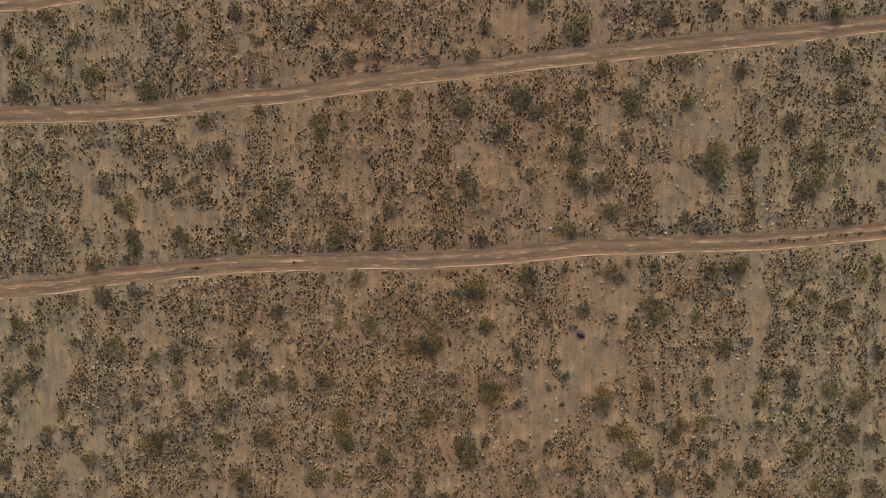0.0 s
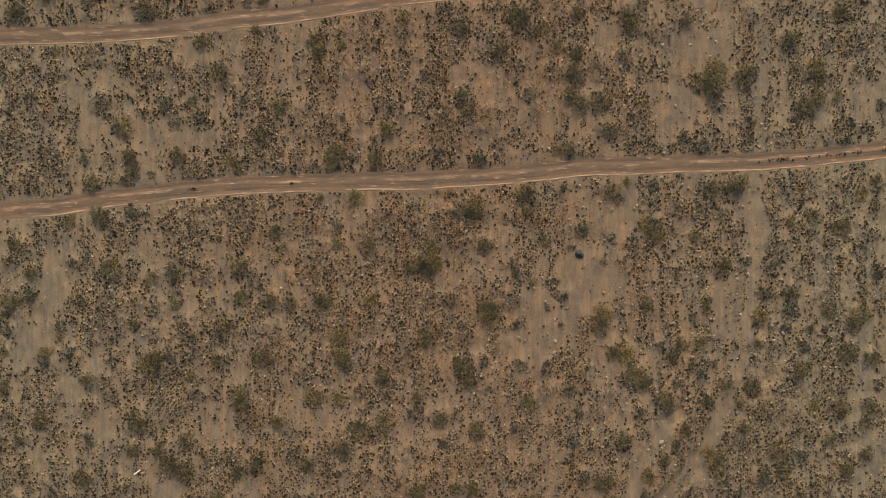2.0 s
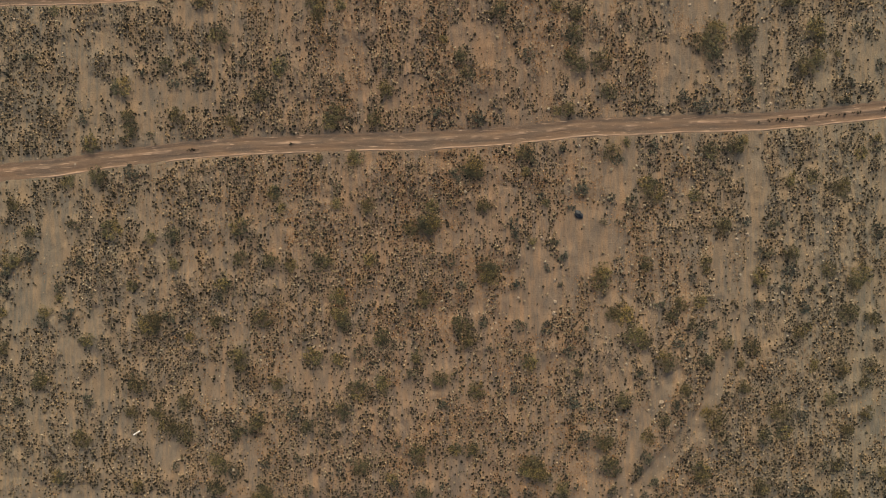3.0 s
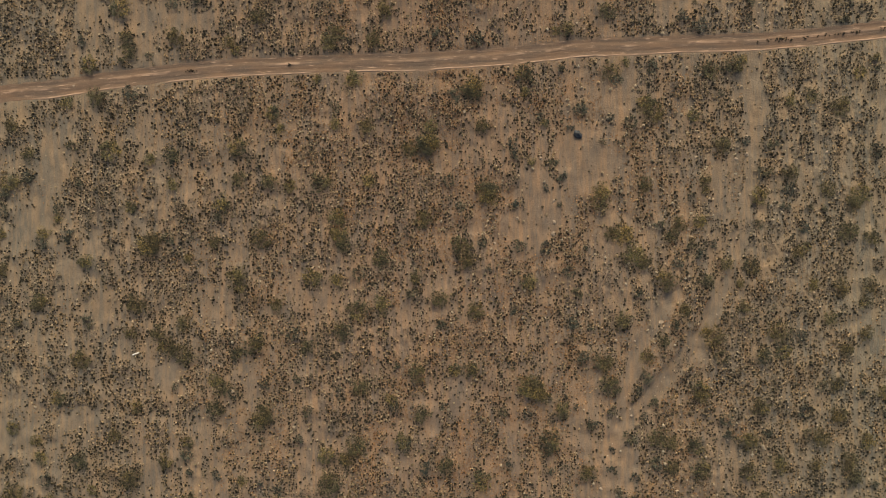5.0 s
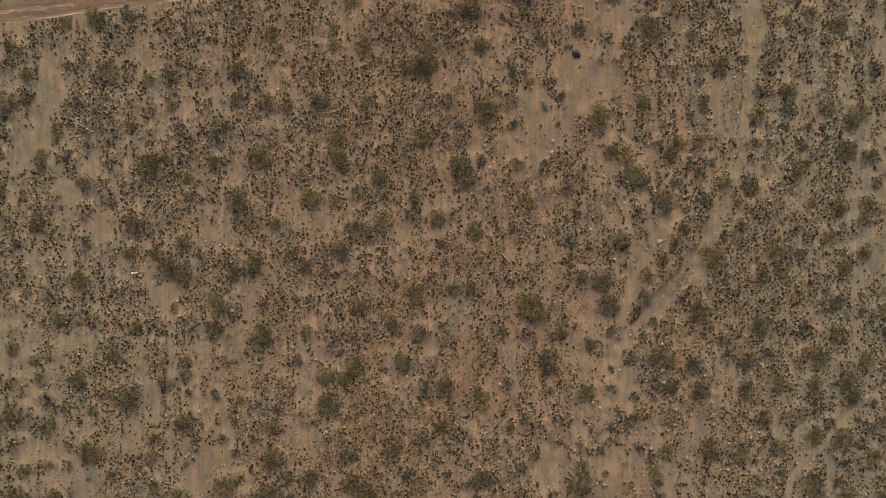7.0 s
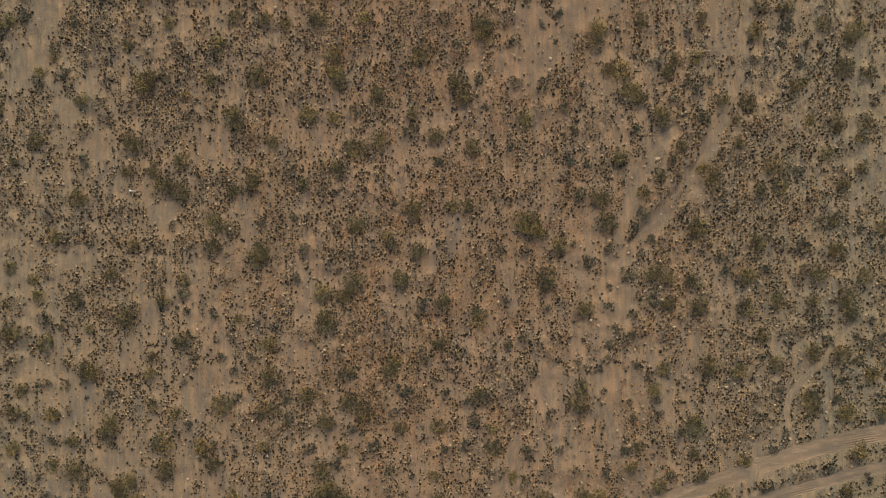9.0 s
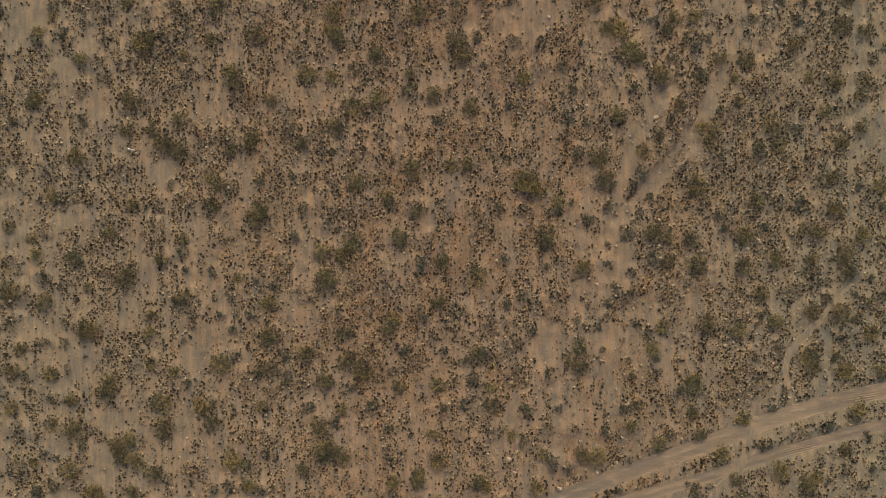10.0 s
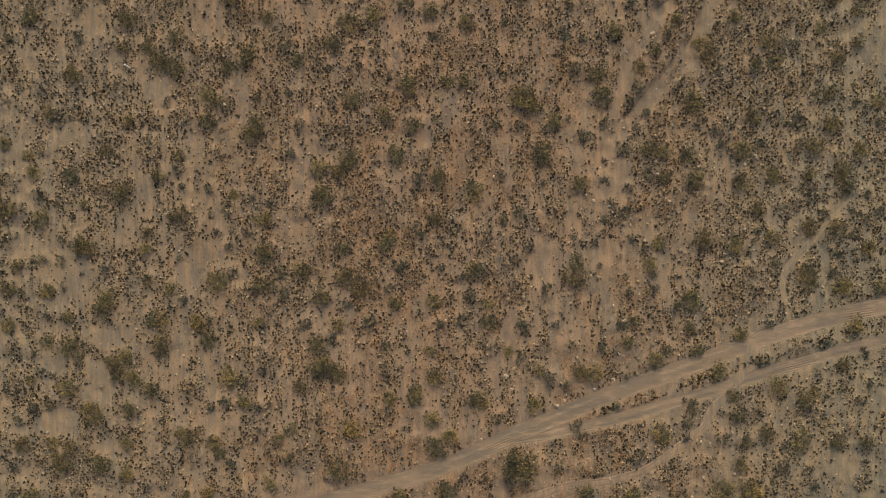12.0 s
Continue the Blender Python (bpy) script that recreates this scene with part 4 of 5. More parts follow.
def track_gap(x, y):
    """Metres from the nearest track's edge; negative on the track."""
    gap = np.full(np.shape(x), 1e9)
    for line, half in ROADS:
        gap = np.minimum(gap, away(x, y, line) - half)
    return gap


def ground_height(x, y):
    gap = track_gap(x, y)
    calm = ease(gap, -0.3, 1.2)
    h = land(x, y) + calm * (0.20 * mound_height(x, y) + 0.17 * (rumple(x, y, 2.3, 7) - 0.5) + 0.15 * (rumple(x, y, 1.1, 8) - 0.5)) - 0.14 * (1 - ease(gap, -0.50, -0.10))
    for line, half, deep in ((WASH, 1.5, 0.24), (WASH_BRANCH, 1.1, 0.14), (CROSS_PATH, 1.3, 0.07), (LOOP_PATH, 0.6, 0.08), (NORTH_SPUR, 0.8, 0.05)):
        h = h - deep * (1 - ease(away(x, y, line) + 0.5 * (rumple(x, y, 1.8, 34) - 0.5), half * 0.55, half * 1.15)) * calm
    return h


def surface_height(x, y):
    """The ground, or the track that covers it."""
    return ground_height(x, y) + 0.13 * (1 - ease(track_gap(x, y), -0.50, -0.10))


def grid_mesh(name, x, y, z, sand, mat, hummock=None):
    """A mesh on a grid of places, with the amount of clean sand (on tracks also painted sunlight) at each."""
    rows, cols = x.shape
    k = np.arange(rows * cols).reshape(rows, cols)
    quads = np.stack([k[:-1, :-1], k[:-1, 1:], k[1:, 1:], k[1:, :-1]], -1).reshape(-1, 4)
    mesh = bpy.data.meshes.new(name)
    mesh.vertices.add(rows * cols)
    mesh.vertices.foreach_set("co", np.stack([x, y, z], -1).astype(np.float32).ravel())
    mesh.loops.add(quads.size)
    mesh.loops.foreach_set("vertex_index", quads.astype(np.int32).ravel())
    mesh.polygons.add(len(quads))
    mesh.polygons.foreach_set("loop_start", np.arange(0, quads.size, 4, dtype=np.int32))
    mesh.polygons.foreach_set("use_smooth", np.ones(len(quads), bool))
    mesh.update(calc_edges=True)
    mesh.attributes.new("sand", "FLOAT", "POINT").data.foreach_set("value", sand.astype(np.float32).ravel())
    if hummock is not None:
        mesh.attributes.new("hummock", "FLOAT", "POINT").data.foreach_set("value", hummock.astype(np.float32).ravel())
    mesh.materials.append(mat)
    return new(name, mesh)


def ground():
    near_x, near_y = np.arange(-98, 98.01, 0.36), np.arange(-132, 56.01, 0.36)
    step = np.array([2, 5, 10, 20, 40, 80, 160, 300, 600, 1200, 2400.0])
    gx = np.concatenate([near_x[0] - step[::-1], near_x, near_x[-1] + step])
    gy = np.concatenate([near_y[0] - step[::-1], near_y, near_y[-1] + step])
    x, y = np.meshgrid(gx, gy)
    inside = (np.abs(x) < 99) & (y > -133) & (y < 57)
    z = np.where(inside, 0.0, land(x, y))
    z[inside] = ground_height(x[inside], y[inside])
    sand = np.full(x.shape, 0.2)
    sand[inside] = np.maximum(openness(x[inside], y[inside], 0.12, 0.22), 0.30 * lanes(x[inside], y[inside]))
    hummock = np.full(x.shape, 0.3)
    hummock[inside] = (0.15 + 0.85 * ease(mound_height(x[inside], y[inside]), 0.1, 0.7)) * (1 - openness(x[inside], y[inside]))
    ob = grid_mesh("ground", x, y, z, sand, DESERT, hummock)
    return tagged(ob, "sandy brown desert soil with gravel and bare openings", "ground", kind="structure")


def dirt_track(name, line, half, seed, depth, label, mat=TRACK_SOIL, lift=0.0, ruffles=()):
    """Two wheel ruts, a middle ridge and thrown-up sand along both edges; their sunlit faces are painted paler."""
    place, way, s = curve_points(line, 0.45)
    d = np.arange(-half - 0.49, half + 0.491, 0.06)
    side = np.stack([-way[:, 1], way[:, 0]], 1)
    ss, dd = np.meshgrid(s, d, indexing="ij")
    x = place[:, None, 0] + side[:, None, 0] * d + 0.0 * ss
    y = place[:, None, 1] + side[:, None, 1] * d + 0.0 * ss
    wander = 0.14 * (rumple(ss, 0 * ss, 7.0, seed) - 0.5) + 0.08 * (rumple(ss, 0 * ss, 1.7, seed + 1) - 0.5)
    e = dd + wander
    rim_south = ease(rumple(ss, 0 * ss, 3.6, seed + 2), 0.06, 0.32) * (0.5 + 0.9 * rumple(ss, 0 * ss, 0.8, seed + 3))
    rim_north = ease(rumple(ss, 0 * ss, 5.0, seed + 4), 0.35, 0.8)
    ridge = ease(rumple(ss, 0 * ss, 3.0, seed + 5) + 0.25 * (rumple(ss, e * 2.0, 1.0, seed + 16) - 0.5), 0.44, 0.56) * (0.45 + 0.8 * rumple(ss, 0 * ss, 0.9, seed + 6))
    groove = 0.35 + 0.65 * ease(rumple(ss / 5.0, e * 11.0, 1.0, seed + 14), 0.25, 0.60)
    comb = 0.25 + 0.75 * ease(rumple(ss, e * 1.5, 0.75, seed + 15), 0.25, 0.48)
    south = np.exp(-((e + half - 0.16) / np.where(e + half > 0.16, 0.12, 0.18)) ** 2) * rim_south
    north = np.exp(-((e - half + 0.12) / 0.18) ** 2) * rim_north
    middle = (1 - ease(np.abs(e - 0.16), 0.12, 0.34)) * ridge
    rut = np.exp(-((np.abs(e) - 0.5 * half) / 0.30) ** 2)
    scuff = 0.012 * depth * (rumple(ss / 3.5, e * 6.0, 1.0, seed + 7) - 0.5) + 0.02 * (rumple(x, y, 0.6, seed + 8) - 0.5)
    washboard = (1 - depth) * 0.010 * np.sin((e + 0.07 * ss) * 17.0 + 4 * rumple(ss, e, 1.5, seed + 11)) * ease(rumple(ss, e * 2.0, 5.0, seed + 10), 0.66, 0.86)
    for west, east in ruffles:  # wheels have combed the sand into ridges
        inside = ease(x, west, west + 1.5) * (1 - ease(x, east - 1.5, east)) * (0.4 + 0.6 * rumple(ss / 3, e * 2, 1.0, seed + 13))
        washboard = washboard + 0.036 * inside * (1 - ease(e, -0.1, 0.5)) * np.sin((e + 0.06 * ss) * 2 * math.pi / 0.36)
    z = land(x, y) - 0.02 + lift + washboard + depth * (-0.05 * rut + 0.09 * south + 0.01 * north + 0.05 * middle) + scuff
    z = z - 0.25 * ease(np.abs(e), half + 0.05, half + 0.40)
    z = z - 0.06 * ease(np.abs(e) + 0.5 * (rumple(x, y, 0.55, seed + 12) - 0.5), half - 0.15, half + 0.25)
    ends = np.minimum(ss, s[-1] - ss)
    z = z - 0.3 * (1 - ease(ends, 0.0, 5.0))
    # loose sand, with sunlight on south rim and ridge painted into its tone
    sand = np.clip(depth * (0.95 * south * (0.5 + 0.5 * groove) + 0.05 * north + 0.62 * middle * groove * comb) + 0.25 * depth * ease(rumple(ss / 3, e * 4, 1.0, seed + 9), 0.78, 0.93) + (1 - depth) * 0.35 * ease(rumple(ss, e, 4.0, seed + 17), 0.62, 0.80), 0, 1)
    ob = grid_mesh(name, x, y, z, sand, mat)
    return tagged(ob, label, "dirt track", kind="structure")


ground()
dirt_track("road_north", NORTH_TRACK, 1.5, 100, 1.0, "narrow brown dirt track with two wheel ruts and sandy rims")
dirt_track("road_middle", MIDDLE_TRACK, 1.5, 120, 1.0, "rutted dirt track with thrown-up sand along its edge, sunlight painted in")
dirt_track("road_south", SOUTH_TRACK, 1.4, 140, 0.35, "faint sandy dirt track driven across open desert", SANDY_TRACK_SOIL,
           ruffles=((7.0, 16.5), (65.0, 71.0)))
dirt_track("road_side", SOUTH_RUT, 1.0, 160, 0.35, "second faint wheel track beside the sandy dirt track", SANDY_TRACK_SOIL, ruffles=((55.0, 61.0),))
dirt_track("path_foot", FOOTPATH, 0.62, 200, 0.3, "narrow pale footpath winding across the sandy track", TRODDEN_SAND, lift=0.06)
dirt_track("path_branch", PATH_BRANCH, 0.48, 240, 0.3, "worn footpath coming down to the sandy track", TRODDEN_SAND, lift=0.06)
dirt_track("road_corner", CORNER_TRACK, 1.4, 180, 0.8, "sandy dirt track along the edge of the scrub")


# ---- plants ----
def triangles(name, verts, mat, per=1, tones=None):
    """A mesh of loose triangles, three places each; every few of them share a leaf tone."""
    verts = np.asarray(verts, np.float32).reshape(-1, 3)
    mesh = bpy.data.meshes.new(name)
    mesh.vertices.add(len(verts))
    mesh.vertices.foreach_set("co", verts.ravel())
    mesh.loops.add(len(verts))
    mesh.loops.foreach_set("vertex_index", np.arange(len(verts), dtype=np.int32))
    mesh.polygons.add(len(verts) // 3)
    mesh.polygons.foreach_set("loop_start", np.arange(0, len(verts), 3, dtype=np.int32))
    mesh.update(calc_edges=True)
    own = np.random.default_rng(len(verts))
    count = len(verts) // 3
    if tones is None:
        tones = np.repeat(own.random(count // per + 1), per)[:count]
    tone = np.asarray(tones) + own.uniform(-0.12, 0.12, count)
    mesh.attributes.new("tone", "FLOAT", "FACE").data.foreach_set("value", np.clip(tone, 0, 1).astype(np.float32))
    mesh.materials.append(mat)
    return mesh


def sprig(rng, at, size, count=3):
    """A few crossing leaf blades round a place."""
    out = []
    for _ in range(count):
        a, b = rng.normal(size=3), rng.normal(size=3)
        a[2] *= 0.6
        b[2] *= 0.6
        a, b = a / np.linalg.norm(a), b / np.linalg.norm(b)
        c = at + rng.normal(size=3) * size * 0.35
        out.append([c - a * size * 0.6, c + a * size * 0.6, c + b * size])
    return out


def stem_mesh(name, rng, count, reach, height):
    """Tapered stems that fork from the base and lean outwards."""
    bm = bmesh.new()
    root = bm.verts.new((0, 0, -0.05))
    for i in range(count):
        turn = 2 * math.pi * (i + rng.random()) / count
        lean = reach * (0.35 + 0.65 * rng.random())
        rings = []
        for k, (u, r) in enumerate(((0.0, 0.020), (0.45, 0.013), (1.0, 0.004))):
            c = Vector((math.cos(turn) * lean * u ** 0.8, math.sin(turn) * lean * u ** 0.8, height * u * (0.8 + 0.2 * rng.random()) - 0.02))
            rings.append([bm.verts.new(c + Vector((math.cos(q), math.sin(q), 0)) * r) for q in (0, 2.1, 4.2)])
        for j in range(3):
            bm.faces.new((root, rings[0][(j + 1) % 3], rings[0][j]))
        for low, high in zip(rings[:-1], rings[1:]):
            for j in range(3):
                bm.faces.new((low[j], low[(j + 1) % 3], high[(j + 1) % 3], high[j]))
    mesh = bpy.data.meshes.new(name)
    bm.to_mesh(mesh)
    bm.free()
    mesh.materials.append(BARK)
    return mesh


def crown_mesh(name, rng, mat, lobes, twiglets, knots, leaf, height, spreading=0.34, yellow=0.0, tip_mat=None):
    """A lumpy, open crown one metre across: thin twiglets over uneven lobes, dense dark knots of leaves, and lobes with dry tips."""
    blades, tones, tips = [], [], []
    centres = []
    for i in range(lobes):
        turn, r = 2 * math.pi * (i + 0.7 * rng.random()) / lobes, spreading * math.sqrt(rng.random())
        dry = i < lobes * yellow
        centres.append((math.cos(turn) * r, math.sin(turn) * r, height * (0.45 + 0.35 * rng.random()) * (1.15 - r), 0.12 + 0.14 * rng.random(), dry, rng.random()))
    for k in range(twiglets + knots):
        cx, cy, cz, r, dry, own = centres[rng.integers(lobes)]
        v = rng.normal(size=3)
        v = v / np.linalg.norm(v) * (0.45 + 0.65 * rng.random())
        at = np.array([cx + v[0] * r, cy + v[1] * r, max(0.02, cz + v[2] * r * 0.9)])
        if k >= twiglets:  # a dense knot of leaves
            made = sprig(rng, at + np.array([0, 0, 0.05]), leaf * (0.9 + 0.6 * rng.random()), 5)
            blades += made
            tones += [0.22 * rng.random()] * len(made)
        elif dry and v[2] > -0.1 and rng.random() < 0.75:
            for _ in range(2):
                tips += sprig(rng, at + rng.normal(size=3) * 0.02, leaf * (0.4 + 0.45 * rng.random()), 3)
        else:
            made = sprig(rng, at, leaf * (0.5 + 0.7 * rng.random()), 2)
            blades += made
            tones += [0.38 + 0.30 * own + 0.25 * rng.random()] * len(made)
    return triangles(name, blades, mat, 1, tones), triangles(name + "_tips", tips, tip_mat, 3) if tips else None


def clump_mesh(name, rng, mat, tufts, leaf, height):
    """Many little tufts growing close together over a metre of ground."""
    blades = []
    for _ in range(tufts):
        turn, r = 2 * math.pi * rng.random(), 0.5 * rng.random() ** 0.6
        size = leaf * (0.6 + 0.7 * rng.random())
        at = np.array([math.cos(turn) * r, math.sin(turn) * r, height * 0.5 * rng.random()])
        blades += sprig(rng, at + np.array([0, 0, size * 0.5]), size, 5)
    return triangles(name, blades, mat, 5), None


def plant(kind, crown, stems, label, category):
    """One plant: an empty at its base, its stems and its crown."""
    root = new(kind)
    root.empty_display_size = 0.2
    for name, mesh in (("woody_base", stems), ("crown", crown[0])):
        ob = new(name, mesh)
        ob.parent = root
    if crown[1]:
        tips = tagged(new("dry_foliage", crown[1]), "dry yellow branch tips", kind="stuff")
        tips.parent = ob
    return tagged(root, label, category)


def grow(kind, makers, places, seed, group, tall):
    """Plants of one kind at their places: x, y and width in metres."""
    rng = np.random.default_rng(seed)
    spots = np.array(places)
    z = surface_height(spots[:, 0], spots[:, 1])
    for i, (x, y, wide) in enumerate(places):
        k = int(rng.integers(len(makers)))
        first = makers[k]
        up = wide * tall * (0.85 + 0.3 * rng.random())
        m = Matrix.LocRotScale((x, y, z[i] - 0.02), Euler((0, 0, 2 * math.pi * rng.random())),
                               (wide * (0.95 + 0.25 * rng.random()), wide * (0.95 + 0.25 * rng.random()), up))
        tagged(copy_thing(first, m), group=group)
    for first in makers:
        for ob in (*first.children_recursive, first):
            bpy.data.objects.remove(ob)


rng = np.random.default_rng(11)
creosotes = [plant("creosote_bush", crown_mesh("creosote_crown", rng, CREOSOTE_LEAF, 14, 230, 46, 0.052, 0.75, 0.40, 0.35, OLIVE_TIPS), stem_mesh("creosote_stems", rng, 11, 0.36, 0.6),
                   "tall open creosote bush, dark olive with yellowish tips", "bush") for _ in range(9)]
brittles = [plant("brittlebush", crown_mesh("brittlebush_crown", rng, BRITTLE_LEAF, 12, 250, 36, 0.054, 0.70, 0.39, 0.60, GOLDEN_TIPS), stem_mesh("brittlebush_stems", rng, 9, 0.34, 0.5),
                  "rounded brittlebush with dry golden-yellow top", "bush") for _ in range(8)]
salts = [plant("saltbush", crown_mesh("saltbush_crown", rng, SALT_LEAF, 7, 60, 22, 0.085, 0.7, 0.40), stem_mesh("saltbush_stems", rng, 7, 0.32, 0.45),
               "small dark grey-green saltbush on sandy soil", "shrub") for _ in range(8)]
bursages = [plant("bursage_clump", clump_mesh("bursage_crown", rng, BURSAGE_LEAF, 40, 0.046, 0.5), stem_mesh("bursage_stems", rng, 12, 0.42, 0.3),
                  "low spreading clump of dry grey bursage", "shrub") for _ in range(8)]
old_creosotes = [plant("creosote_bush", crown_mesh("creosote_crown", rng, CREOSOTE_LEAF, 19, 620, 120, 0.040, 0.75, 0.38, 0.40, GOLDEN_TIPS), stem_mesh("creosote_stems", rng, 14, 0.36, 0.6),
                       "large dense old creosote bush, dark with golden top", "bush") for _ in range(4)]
grow("creosote_bush", creosotes, [p for p in CREOSOTE if p[2] < 4.0], 21, "creosote bushes", 0.37)
grow("creosote_bush", old_creosotes, [p for p in CREOSOTE if p[2] >= 4.0], 25, "creosote bushes", 0.38)
grow("brittlebush", brittles, BRITTLEBUSH, 22, "brittlebushes", 0.35)
grow("saltbush", salts, SALTBUSH, 23, "saltbushes", 0.42)
grow("bursage_clump", bursages, BURSAGE, 24, "bursage clumps", 0.22)


# ---- what nobody could count: low shrubs, dry grass, stones ----
def scatter(name, templates, x, y, size, tall, rng, mat, label, category):
    """Copies of small triangle templates over the ground, in one mesh."""
    pick = rng.integers(len(templates), size=len(x))
    turn = rng.random(len(x)) * 2 * math.pi
    z = surface_height(x, y)
    v = np.array(templates)[pick] * (size[:, None, None] * np.array([1.0, 1.0, tall]))
    c, s = np.cos(turn)[:, None], np.sin(turn)[:, None]
    v = np.stack([v[..., 0] * c - v[..., 1] * s + x[:, None], v[..., 0] * s + v[..., 1] * c + y[:, None], v[..., 2] + z[:, None] - 0.02], -1)
    ob = new(name, triangles(name, v, mat, len(templates[0]) // 3))
    return tagged(ob, label, category, kind="stuff")


def tuft_template(rng, blades, wide, reach=1.0):
    """A small domed tuft one metre across, of tilted blades."""
    out = []
    for i in range(blades):
        turn = 2 * math.pi * (i + rng.random()) / blades * 2.4
        way, side = np.array([math.cos(turn), math.sin(turn), 0]), np.array([-math.sin(turn), math.cos(turn), 0])
        inner, outer = 0.22 * reach * rng.random(), reach * (0.30 + 0.22 * rng.random())
        foot = way * inner + np.array([0, 0, 0.30 + 0.35 * rng.random()])
        tip = way * outer + np.array([0, 0, 0.05 + 0.5 * rng.random()])
        out += [foot - side * wide * 0.5, foot + side * wide * 0.5, tip]
    return np.array(out)


def seeds_at(rng, count, most, test):
    x, y = rng.uniform(-88, 88, count), rng.uniform(-128, 52, count)
    keep = rng.random(count) < test(x, y)
    return x[keep][:most], y[keep][:most]


def low_cover(x, y, open_ground=0.95):
    """How likely low shrubs are: in thickets, drifts and patches, thin on sand, none on tracks."""
    wx, wy = x + 1.6 * (rumple(x, y, 1.4, 51) - 0.5), y + 1.9 * (rumple(x, y, 1.4, 52) - 0.5)
    col = np.clip(((wx - WEST) / CELL).astype(int), 0, 719)
    row = np.clip(((wy - SOUTH) / CELL).astype(int), 0, 739)
    drift = 0.55 * rumple(x, y * 0.28, 1.9, 41) + 0.30 * rumple(x, y * 0.6, 9.0, 42) + 0.15 * rumple(x, y, 1.0, 43)
    share = np.maximum(THICKETS[row, col], open_ground * ease(drift, 0.34, 0.60))
    knots = 0.16 + 0.84 * ease(0.60 * rumple(x * 1.15, y * 0.60, 0.9, 46) + 0.40 * rumple(x + 0.3 * y, y - 0.3 * x, 0.6, 47), 0.36, 0.56)
    share = share * (1 - 0.16 * ease(-y, 58, 85) - 0.12 * ease(-y, 55, 75) * ease(x, 12, 30))
    return (0.065 + 0.935 * share * knots) * (1 - 0.80 * lanes(x, y)) * (1 - openness(x, y, 0.93, 0.93)) * (off_road(x, y) > 0.35)


def along(rng, line, count, jitter, west=-200.0):
    """Places strewn along a line, east of a limit."""
    p = curve_points(line, 0.1)[0]
    p = p[p[:, 0] > west]
    p = p[rng.integers(len(p), size=count)] + rng.normal(size=(count, 2)) * jitter
    keep = rumple(p[:, 0], p[:, 1], 1.6, 61) > 0.38
    return p[keep, 0], p[keep, 1]


rng = np.random.default_rng(31)
PITCH = 0.385  # small shrubs keep their distance from one another
gx, gy = np.meshgrid(np.arange(-88, 88, PITCH), np.arange(-128, 52, PITCH))
x, y = (g.ravel() + rng.uniform(-0.38, 0.38, g.size) * PITCH for g in (gx, gy))
keep = rng.random(len(x)) < 1.72 * low_cover(x, y)
x, y = x[keep], y[keep]
strips = [(rng.uniform(-40.6, -38.6, 11), rng.normal(-3.1, 0.12, 11)), (rng.uniform(-24.6, -23.8, 3), rng.normal(-2.1, 0.08, 3)), along(rng, MIDDLE_TRACK, 190, 0.14, 50.5), along(rng, STRIP, 420, 0.32)]
x, y = np.concatenate([x, *(a for a, _ in strips)]), np.concatenate([y, *(b for _, b in strips)])
shrub_x, shrub_y = x, y
size = np.clip(rng.lognormal(-1.10, 0.34, len(x)), 0.16, 0.62)
scatter("low_shrubs", [tuft_template(rng, 8, 0.60, 0.88) for _ in range(14)], x, y, size, 0.85, rng, LOW_LEAF,
        "countless small dark low shrubs dotting the soil", "low shrubs")
x, y = seeds_at(rng, 110000, 60000, lambda x, y: 0.75 * low_cover(x, y, 0.6))
scatter("seedlings", [tuft_template(rng, 4, 0.7) for _ in range(8)], x, y, rng.uniform(0.12, 0.24, len(x)), 0.8, rng, LOW_LEAF,
        "tiny dark seedlings and dead stubs peppering the soil", "seedlings")
x, y = seeds_at(rng, 110000, 60000, lambda x, y: 0.95 * low_cover(x, y, 0.7))
scatter("dry_twigs", [tuft_template(rng, 5, 0.26) for _ in range(8)], x, y, rng.uniform(0.14, 0.38, len(x)), 0.35, rng, TWIGS,
        "low mats of dry brown and olive twigs between shrubs", "dry twigs")
x, y = seeds_at(rng, 60000, 60000, lambda x, y: 0.03 + 0.5 * low_cover(x, y, 0.9))
knot = rng.random(len(shrub_x)) < 0.40  # pale tufts just north of shrubs stand in for their sunlit sides
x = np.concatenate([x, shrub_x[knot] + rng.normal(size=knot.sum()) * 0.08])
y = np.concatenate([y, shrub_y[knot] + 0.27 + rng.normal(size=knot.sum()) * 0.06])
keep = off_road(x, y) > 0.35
scatter("dry_grass", [tuft_template(rng, 4, 0.50) for _ in range(8)], x[keep], y[keep], rng.uniform(0.25, 0.50, len(x[keep])), 0.75, rng, STRAW_AND_HIGHLIGHTS,
        "thin straw-coloured dry grass tufts, some standing in for sunlit shrub sides", "dry grass")

RUSSET_STANDS = [(35.5, -55.9, 2.4), (36.0, -60.2, 1.7), (41.9, -44.6, 1.3), (47.7, -61.0, 1.7), (-15.2, -27.2, 2.4), (-6.5, -32.8, 1.6), (-8.0, -40.0, 1.6),
                 (-7.7, -8.8, 1.2), (2.3, -14.8, 1.5), (1.0, 15.1, 2.0), (6.9, 8.8, 2.0), (-28.6, 26.4, 1.2), (39.7, 31.4, 1.3)]


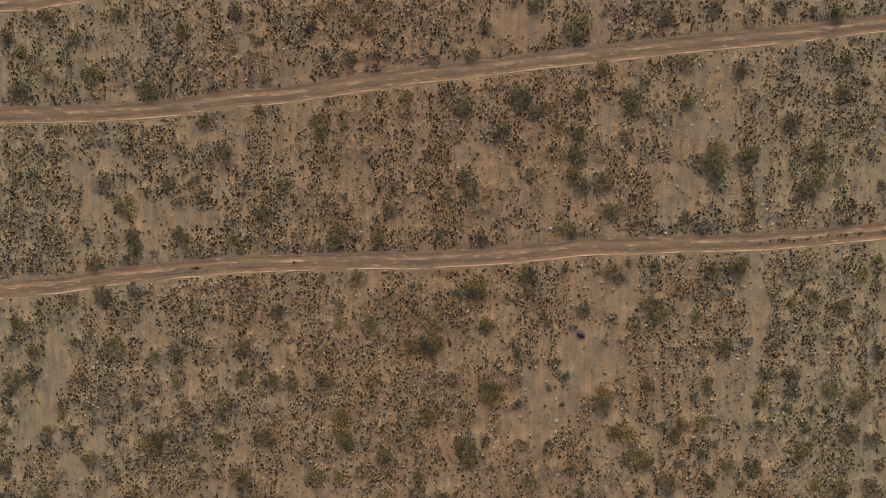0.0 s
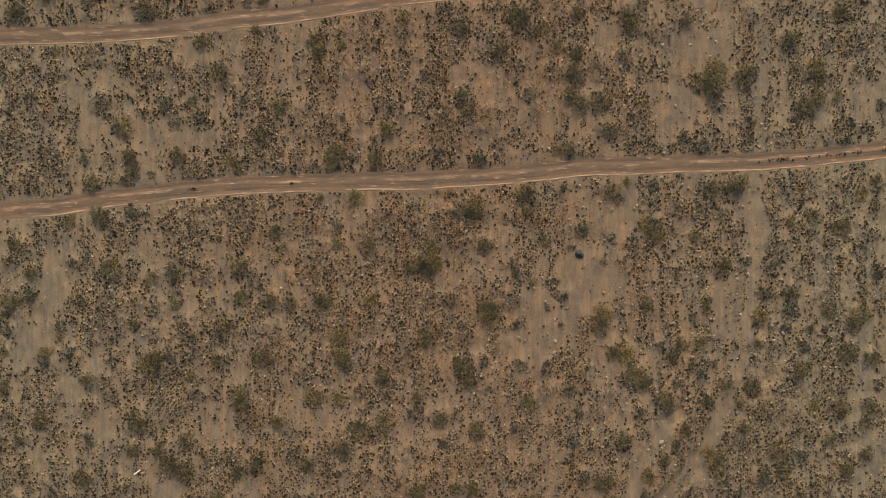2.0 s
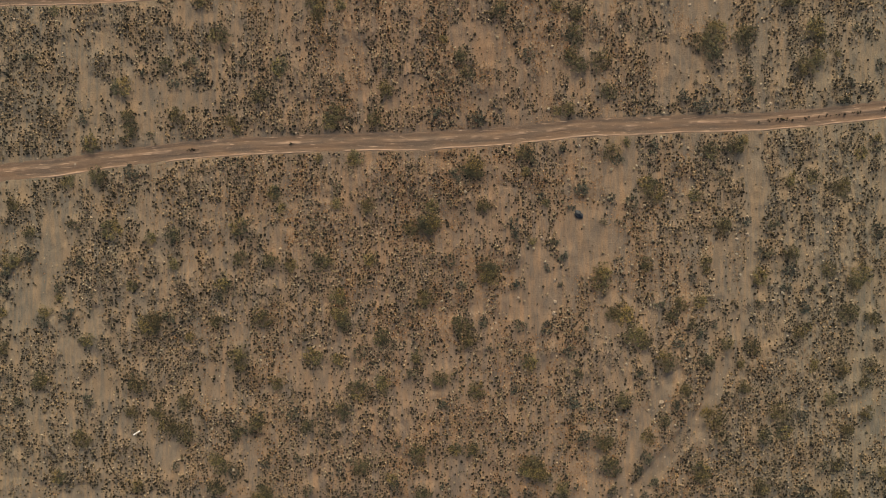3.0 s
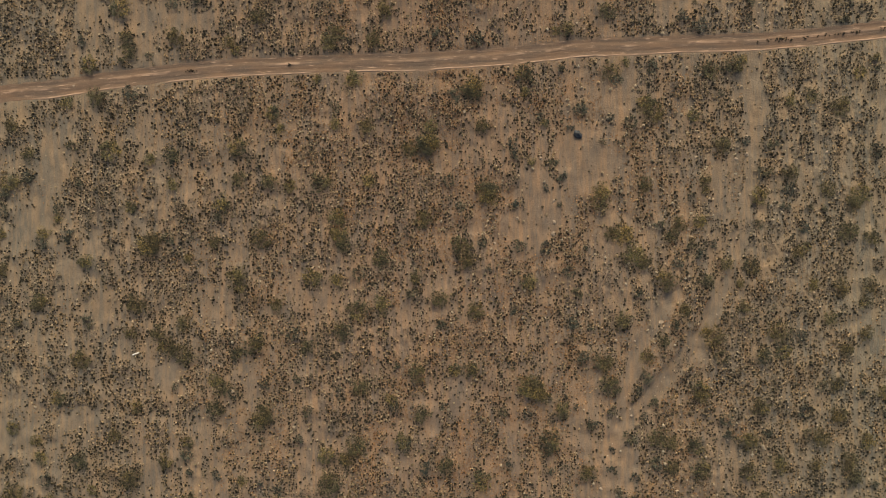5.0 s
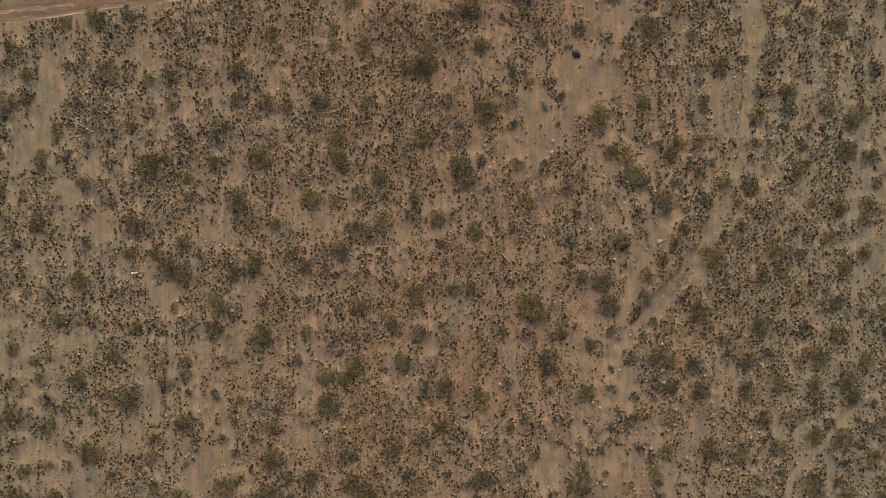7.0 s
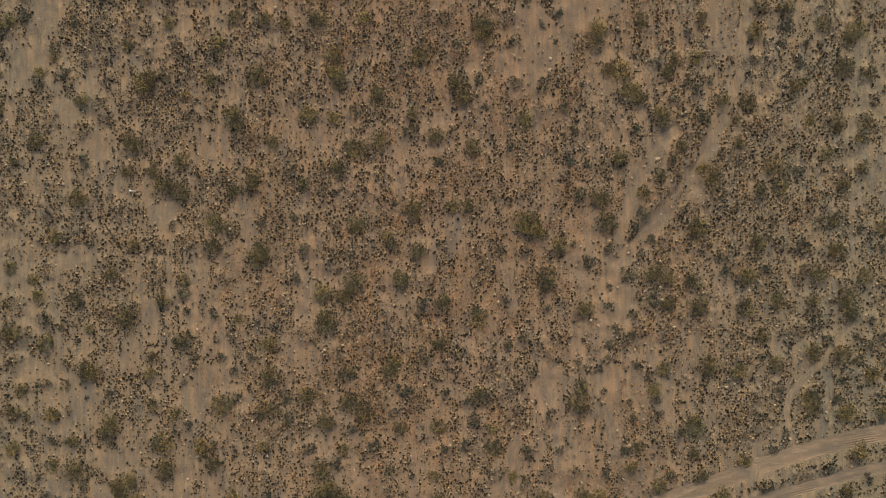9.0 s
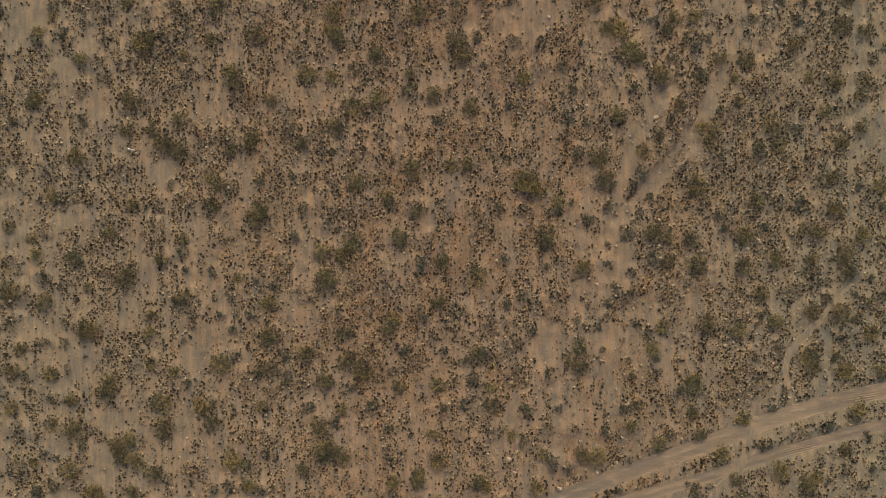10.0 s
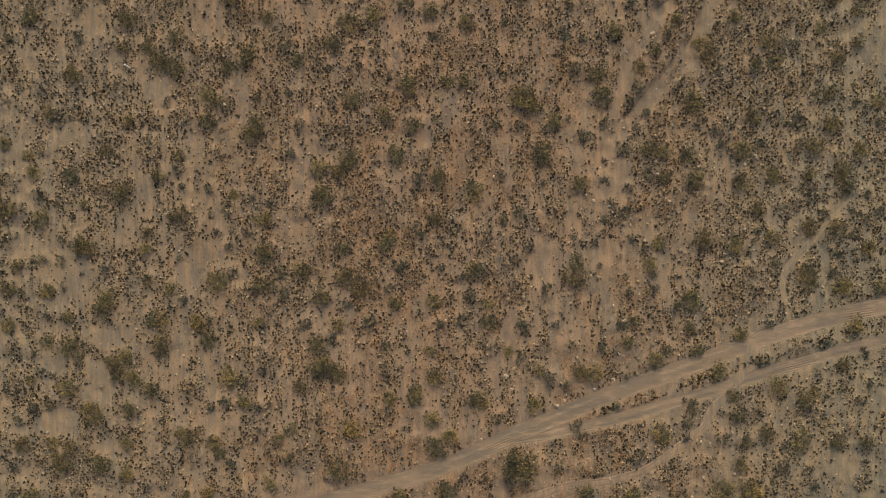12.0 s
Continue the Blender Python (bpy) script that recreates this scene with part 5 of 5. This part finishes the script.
def russet_cover(x, y):
    """Dry russet grass: in loose stands, mostly where the painted lens tint reddens the middle of the plain."""
    near = np.zeros(np.shape(x))
    for cx, cy, r in RUSSET_STANDS:
        near = np.maximum(near, 1 - ease(np.hypot(x - cx, y - cy) / r, 0.5, 1.2))
    stand = ease(0.65 * rumple(x, y * 0.7, 5.5, 81) + 0.35 * rumple(x, y, 1.6, 82), 0.44, 0.62)
    return np.maximum(near, 0.62 * stand * (1 - 0.9 * ease(np.abs(x - 4), 18, 56))) * (1 - openness(x, y)) * (off_road(x, y) > 0.35)


x, y = seeds_at(rng, 520000, 90000, russet_cover)
scatter("russet_grass", [tuft_template(rng, 4, 0.36) for _ in range(8)], x, y, rng.uniform(0.16, 0.34, len(x)), 1.0, rng, RUSSET,
        "dry russet grass standing in loose patches", "dry grass")

PALE_BRUSH = leaves("pale_dead_brush", (0.20, 0.155, 0.105), (0.36, 0.285, 0.200), (0.50, 0.41, 0.31), 0.35)
x, y = seeds_at(rng, 16000, 1500, lambda x, y: (0.05 + 0.30 * (1 - ease(np.abs(x - 40), 8, 28))) * (1 - 0.5 * openness(x, y)) * (off_road(x, y) > 0.35))
scatter("dead_brush", [tuft_template(rng, 14, 0.30) for _ in range(8)], x, y, rng.uniform(0.35, 0.75, len(x)), 0.9, rng, PALE_BRUSH,
        "small bleached dead shrubs scattered over the sand", "dead brush")

# the same scrub goes on, thinning out, round the place
x, y = rng.uniform(-230, 230, 44000), rng.uniform(-270, 190, 44000)
out = np.maximum(np.abs(x) - 88, np.maximum(y - 52, -128 - y))
keep = (out > 0) & (rng.random(len(x)) < 0.9 * (1 - ease(out, 20, 140)) * ease(rumple(x, y, 7.0, 71), 0.3, 0.7)) & (off_road(x, y) > 0.35)
scatter("distant_scrub", [tuft_template(rng, 12, 0.30) for _ in range(8)], x[keep], y[keep], rng.uniform(0.35, 1.5, keep.sum()), 0.8, rng, SALT_LEAF,
        "dark desert scrub thinning out over the plain", "scrub")


def stone_mesh(name, rng):
    """A squat weathered stone about one metre across."""
    bm = bmesh.new()
    bmesh.ops.create_icosphere(bm, subdivisions=2, radius=0.5)
    a, b = rng.random(3) * 10, 0.24 + 0.12 * rng.random()
    for v in bm.verts:
        v.co *= 1 + b * 2 * (noise.noise(v.co * 2.2 + Vector(a)) + 0.5 * noise.noise(v.co * 6.0 + Vector(a)))
        v.co.z = max(-0.12, v.co.z * 0.62)
    mesh = bpy.data.meshes.new(name)
    bm.to_mesh(mesh)
    bm.free()
    mesh.materials.append(PALE_ROCK)
    return mesh


def pebble_template(rng):
    """A little stone one metre across, as loose triangles."""
    bm = bmesh.new()
    bmesh.ops.create_icosphere(bm, subdivisions=1, radius=0.5)
    for v in bm.verts:
        v.co *= 0.75 + 0.5 * rng.random()
        v.co.z = 0.6 * v.co.z + 0.2
    out = [c.co[:] for f in bm.faces for c in f.verts]
    bm.free()
    return np.array(out)


x, y = seeds_at(rng, 9000, 9000, lambda x, y: (0.05 + 0.45 * (1 - ease(track_gap(x, y), 0.5, 7.0)) + 0.5 * openness(x, y, 0.2, 1.0)) * (off_road(x, y) > 0.35))
scatter("small_stones", [pebble_template(rng) for _ in range(6)], x, y, np.clip(rng.lognormal(-1.75, 0.4, len(x)), 0.1, 0.42), 0.8, rng, PALE_ROCK,
        "small pale stones strewn beside tracks and washes", "stones")
stones = [stone_mesh("stone", rng) for _ in range(6)]
spots = np.array(ROCKS)
for (x, y, wide), z in zip(ROCKS, ground_height(spots[:, 0], spots[:, 1])):
    ob = new("stone", stones[int(rng.integers(6))])
    ob.matrix_world = Matrix.LocRotScale((x, y, z + 0.02), Euler((0, 0, 6.28 * rng.random())), (wide * 0.85, wide * (0.55 + 0.3 * rng.random()), wide * 0.65))
    tagged(ob, "pale weathered stone lying on the sandy soil", "stone", "scattered pale stones")


dark_stone = stone_mesh("boulder", rng)
dark_stone.materials[0] = SLATE
ob = new("boulder", dark_stone)
ob.matrix_world = Matrix.LocRotScale((22.1, -13.6, float(ground_height(np.array([22.1]), np.array([-13.6]))[0]) + 0.05), Euler((0, 0, 0.6)), (1.25, 1.55, 1.5))
tagged(ob, "dark slate-blue boulder alone on bare sand", "boulder")


def marker_post(x, y):
    """A white post set upright in the sand, with a cap and a grey foot."""
    root = tagged(new("marker_post"), "white painted marker post standing upright in the scrub", "post")
    root.location = (x, y, float(surface_height(np.array([x]), np.array([y]))[0]) - 0.05)
    for name, mat, label, low, high, wide, edge in (("shaft", WHITE_PAINT, "", 0.0, 1.80, 0.115, 0.008), ("cap", WHITE_PAINT, "", 1.80, 1.90, 0.135, 0.02),
                                                    ("foot", PALE_ROCK, "rough grey footing", 0.0, 0.12, 0.19, 0.03)):
        bm = bmesh.new()
        bmesh.ops.create_cone(bm, cap_ends=True, segments=16, radius1=wide, radius2=wide * 0.97, depth=high - low)
        bmesh.ops.bevel(bm, geom=[e for e in bm.edges if abs(e.verts[0].co.z - e.verts[1].co.z) < 1e-4], offset=edge, segments=2, affect="EDGES")
        bmesh.ops.translate(bm, verts=bm.verts, vec=(0, 0, (low + high) / 2))
        mesh = bpy.data.meshes.new(name)
        bm.to_mesh(mesh)
        bm.free()
        mesh.materials.append(mat)
        ob = new(name, mesh)
        ob.parent = root
        if label:
            tagged(ob, label)
    return root


marker_post(-48.52, -48.23)
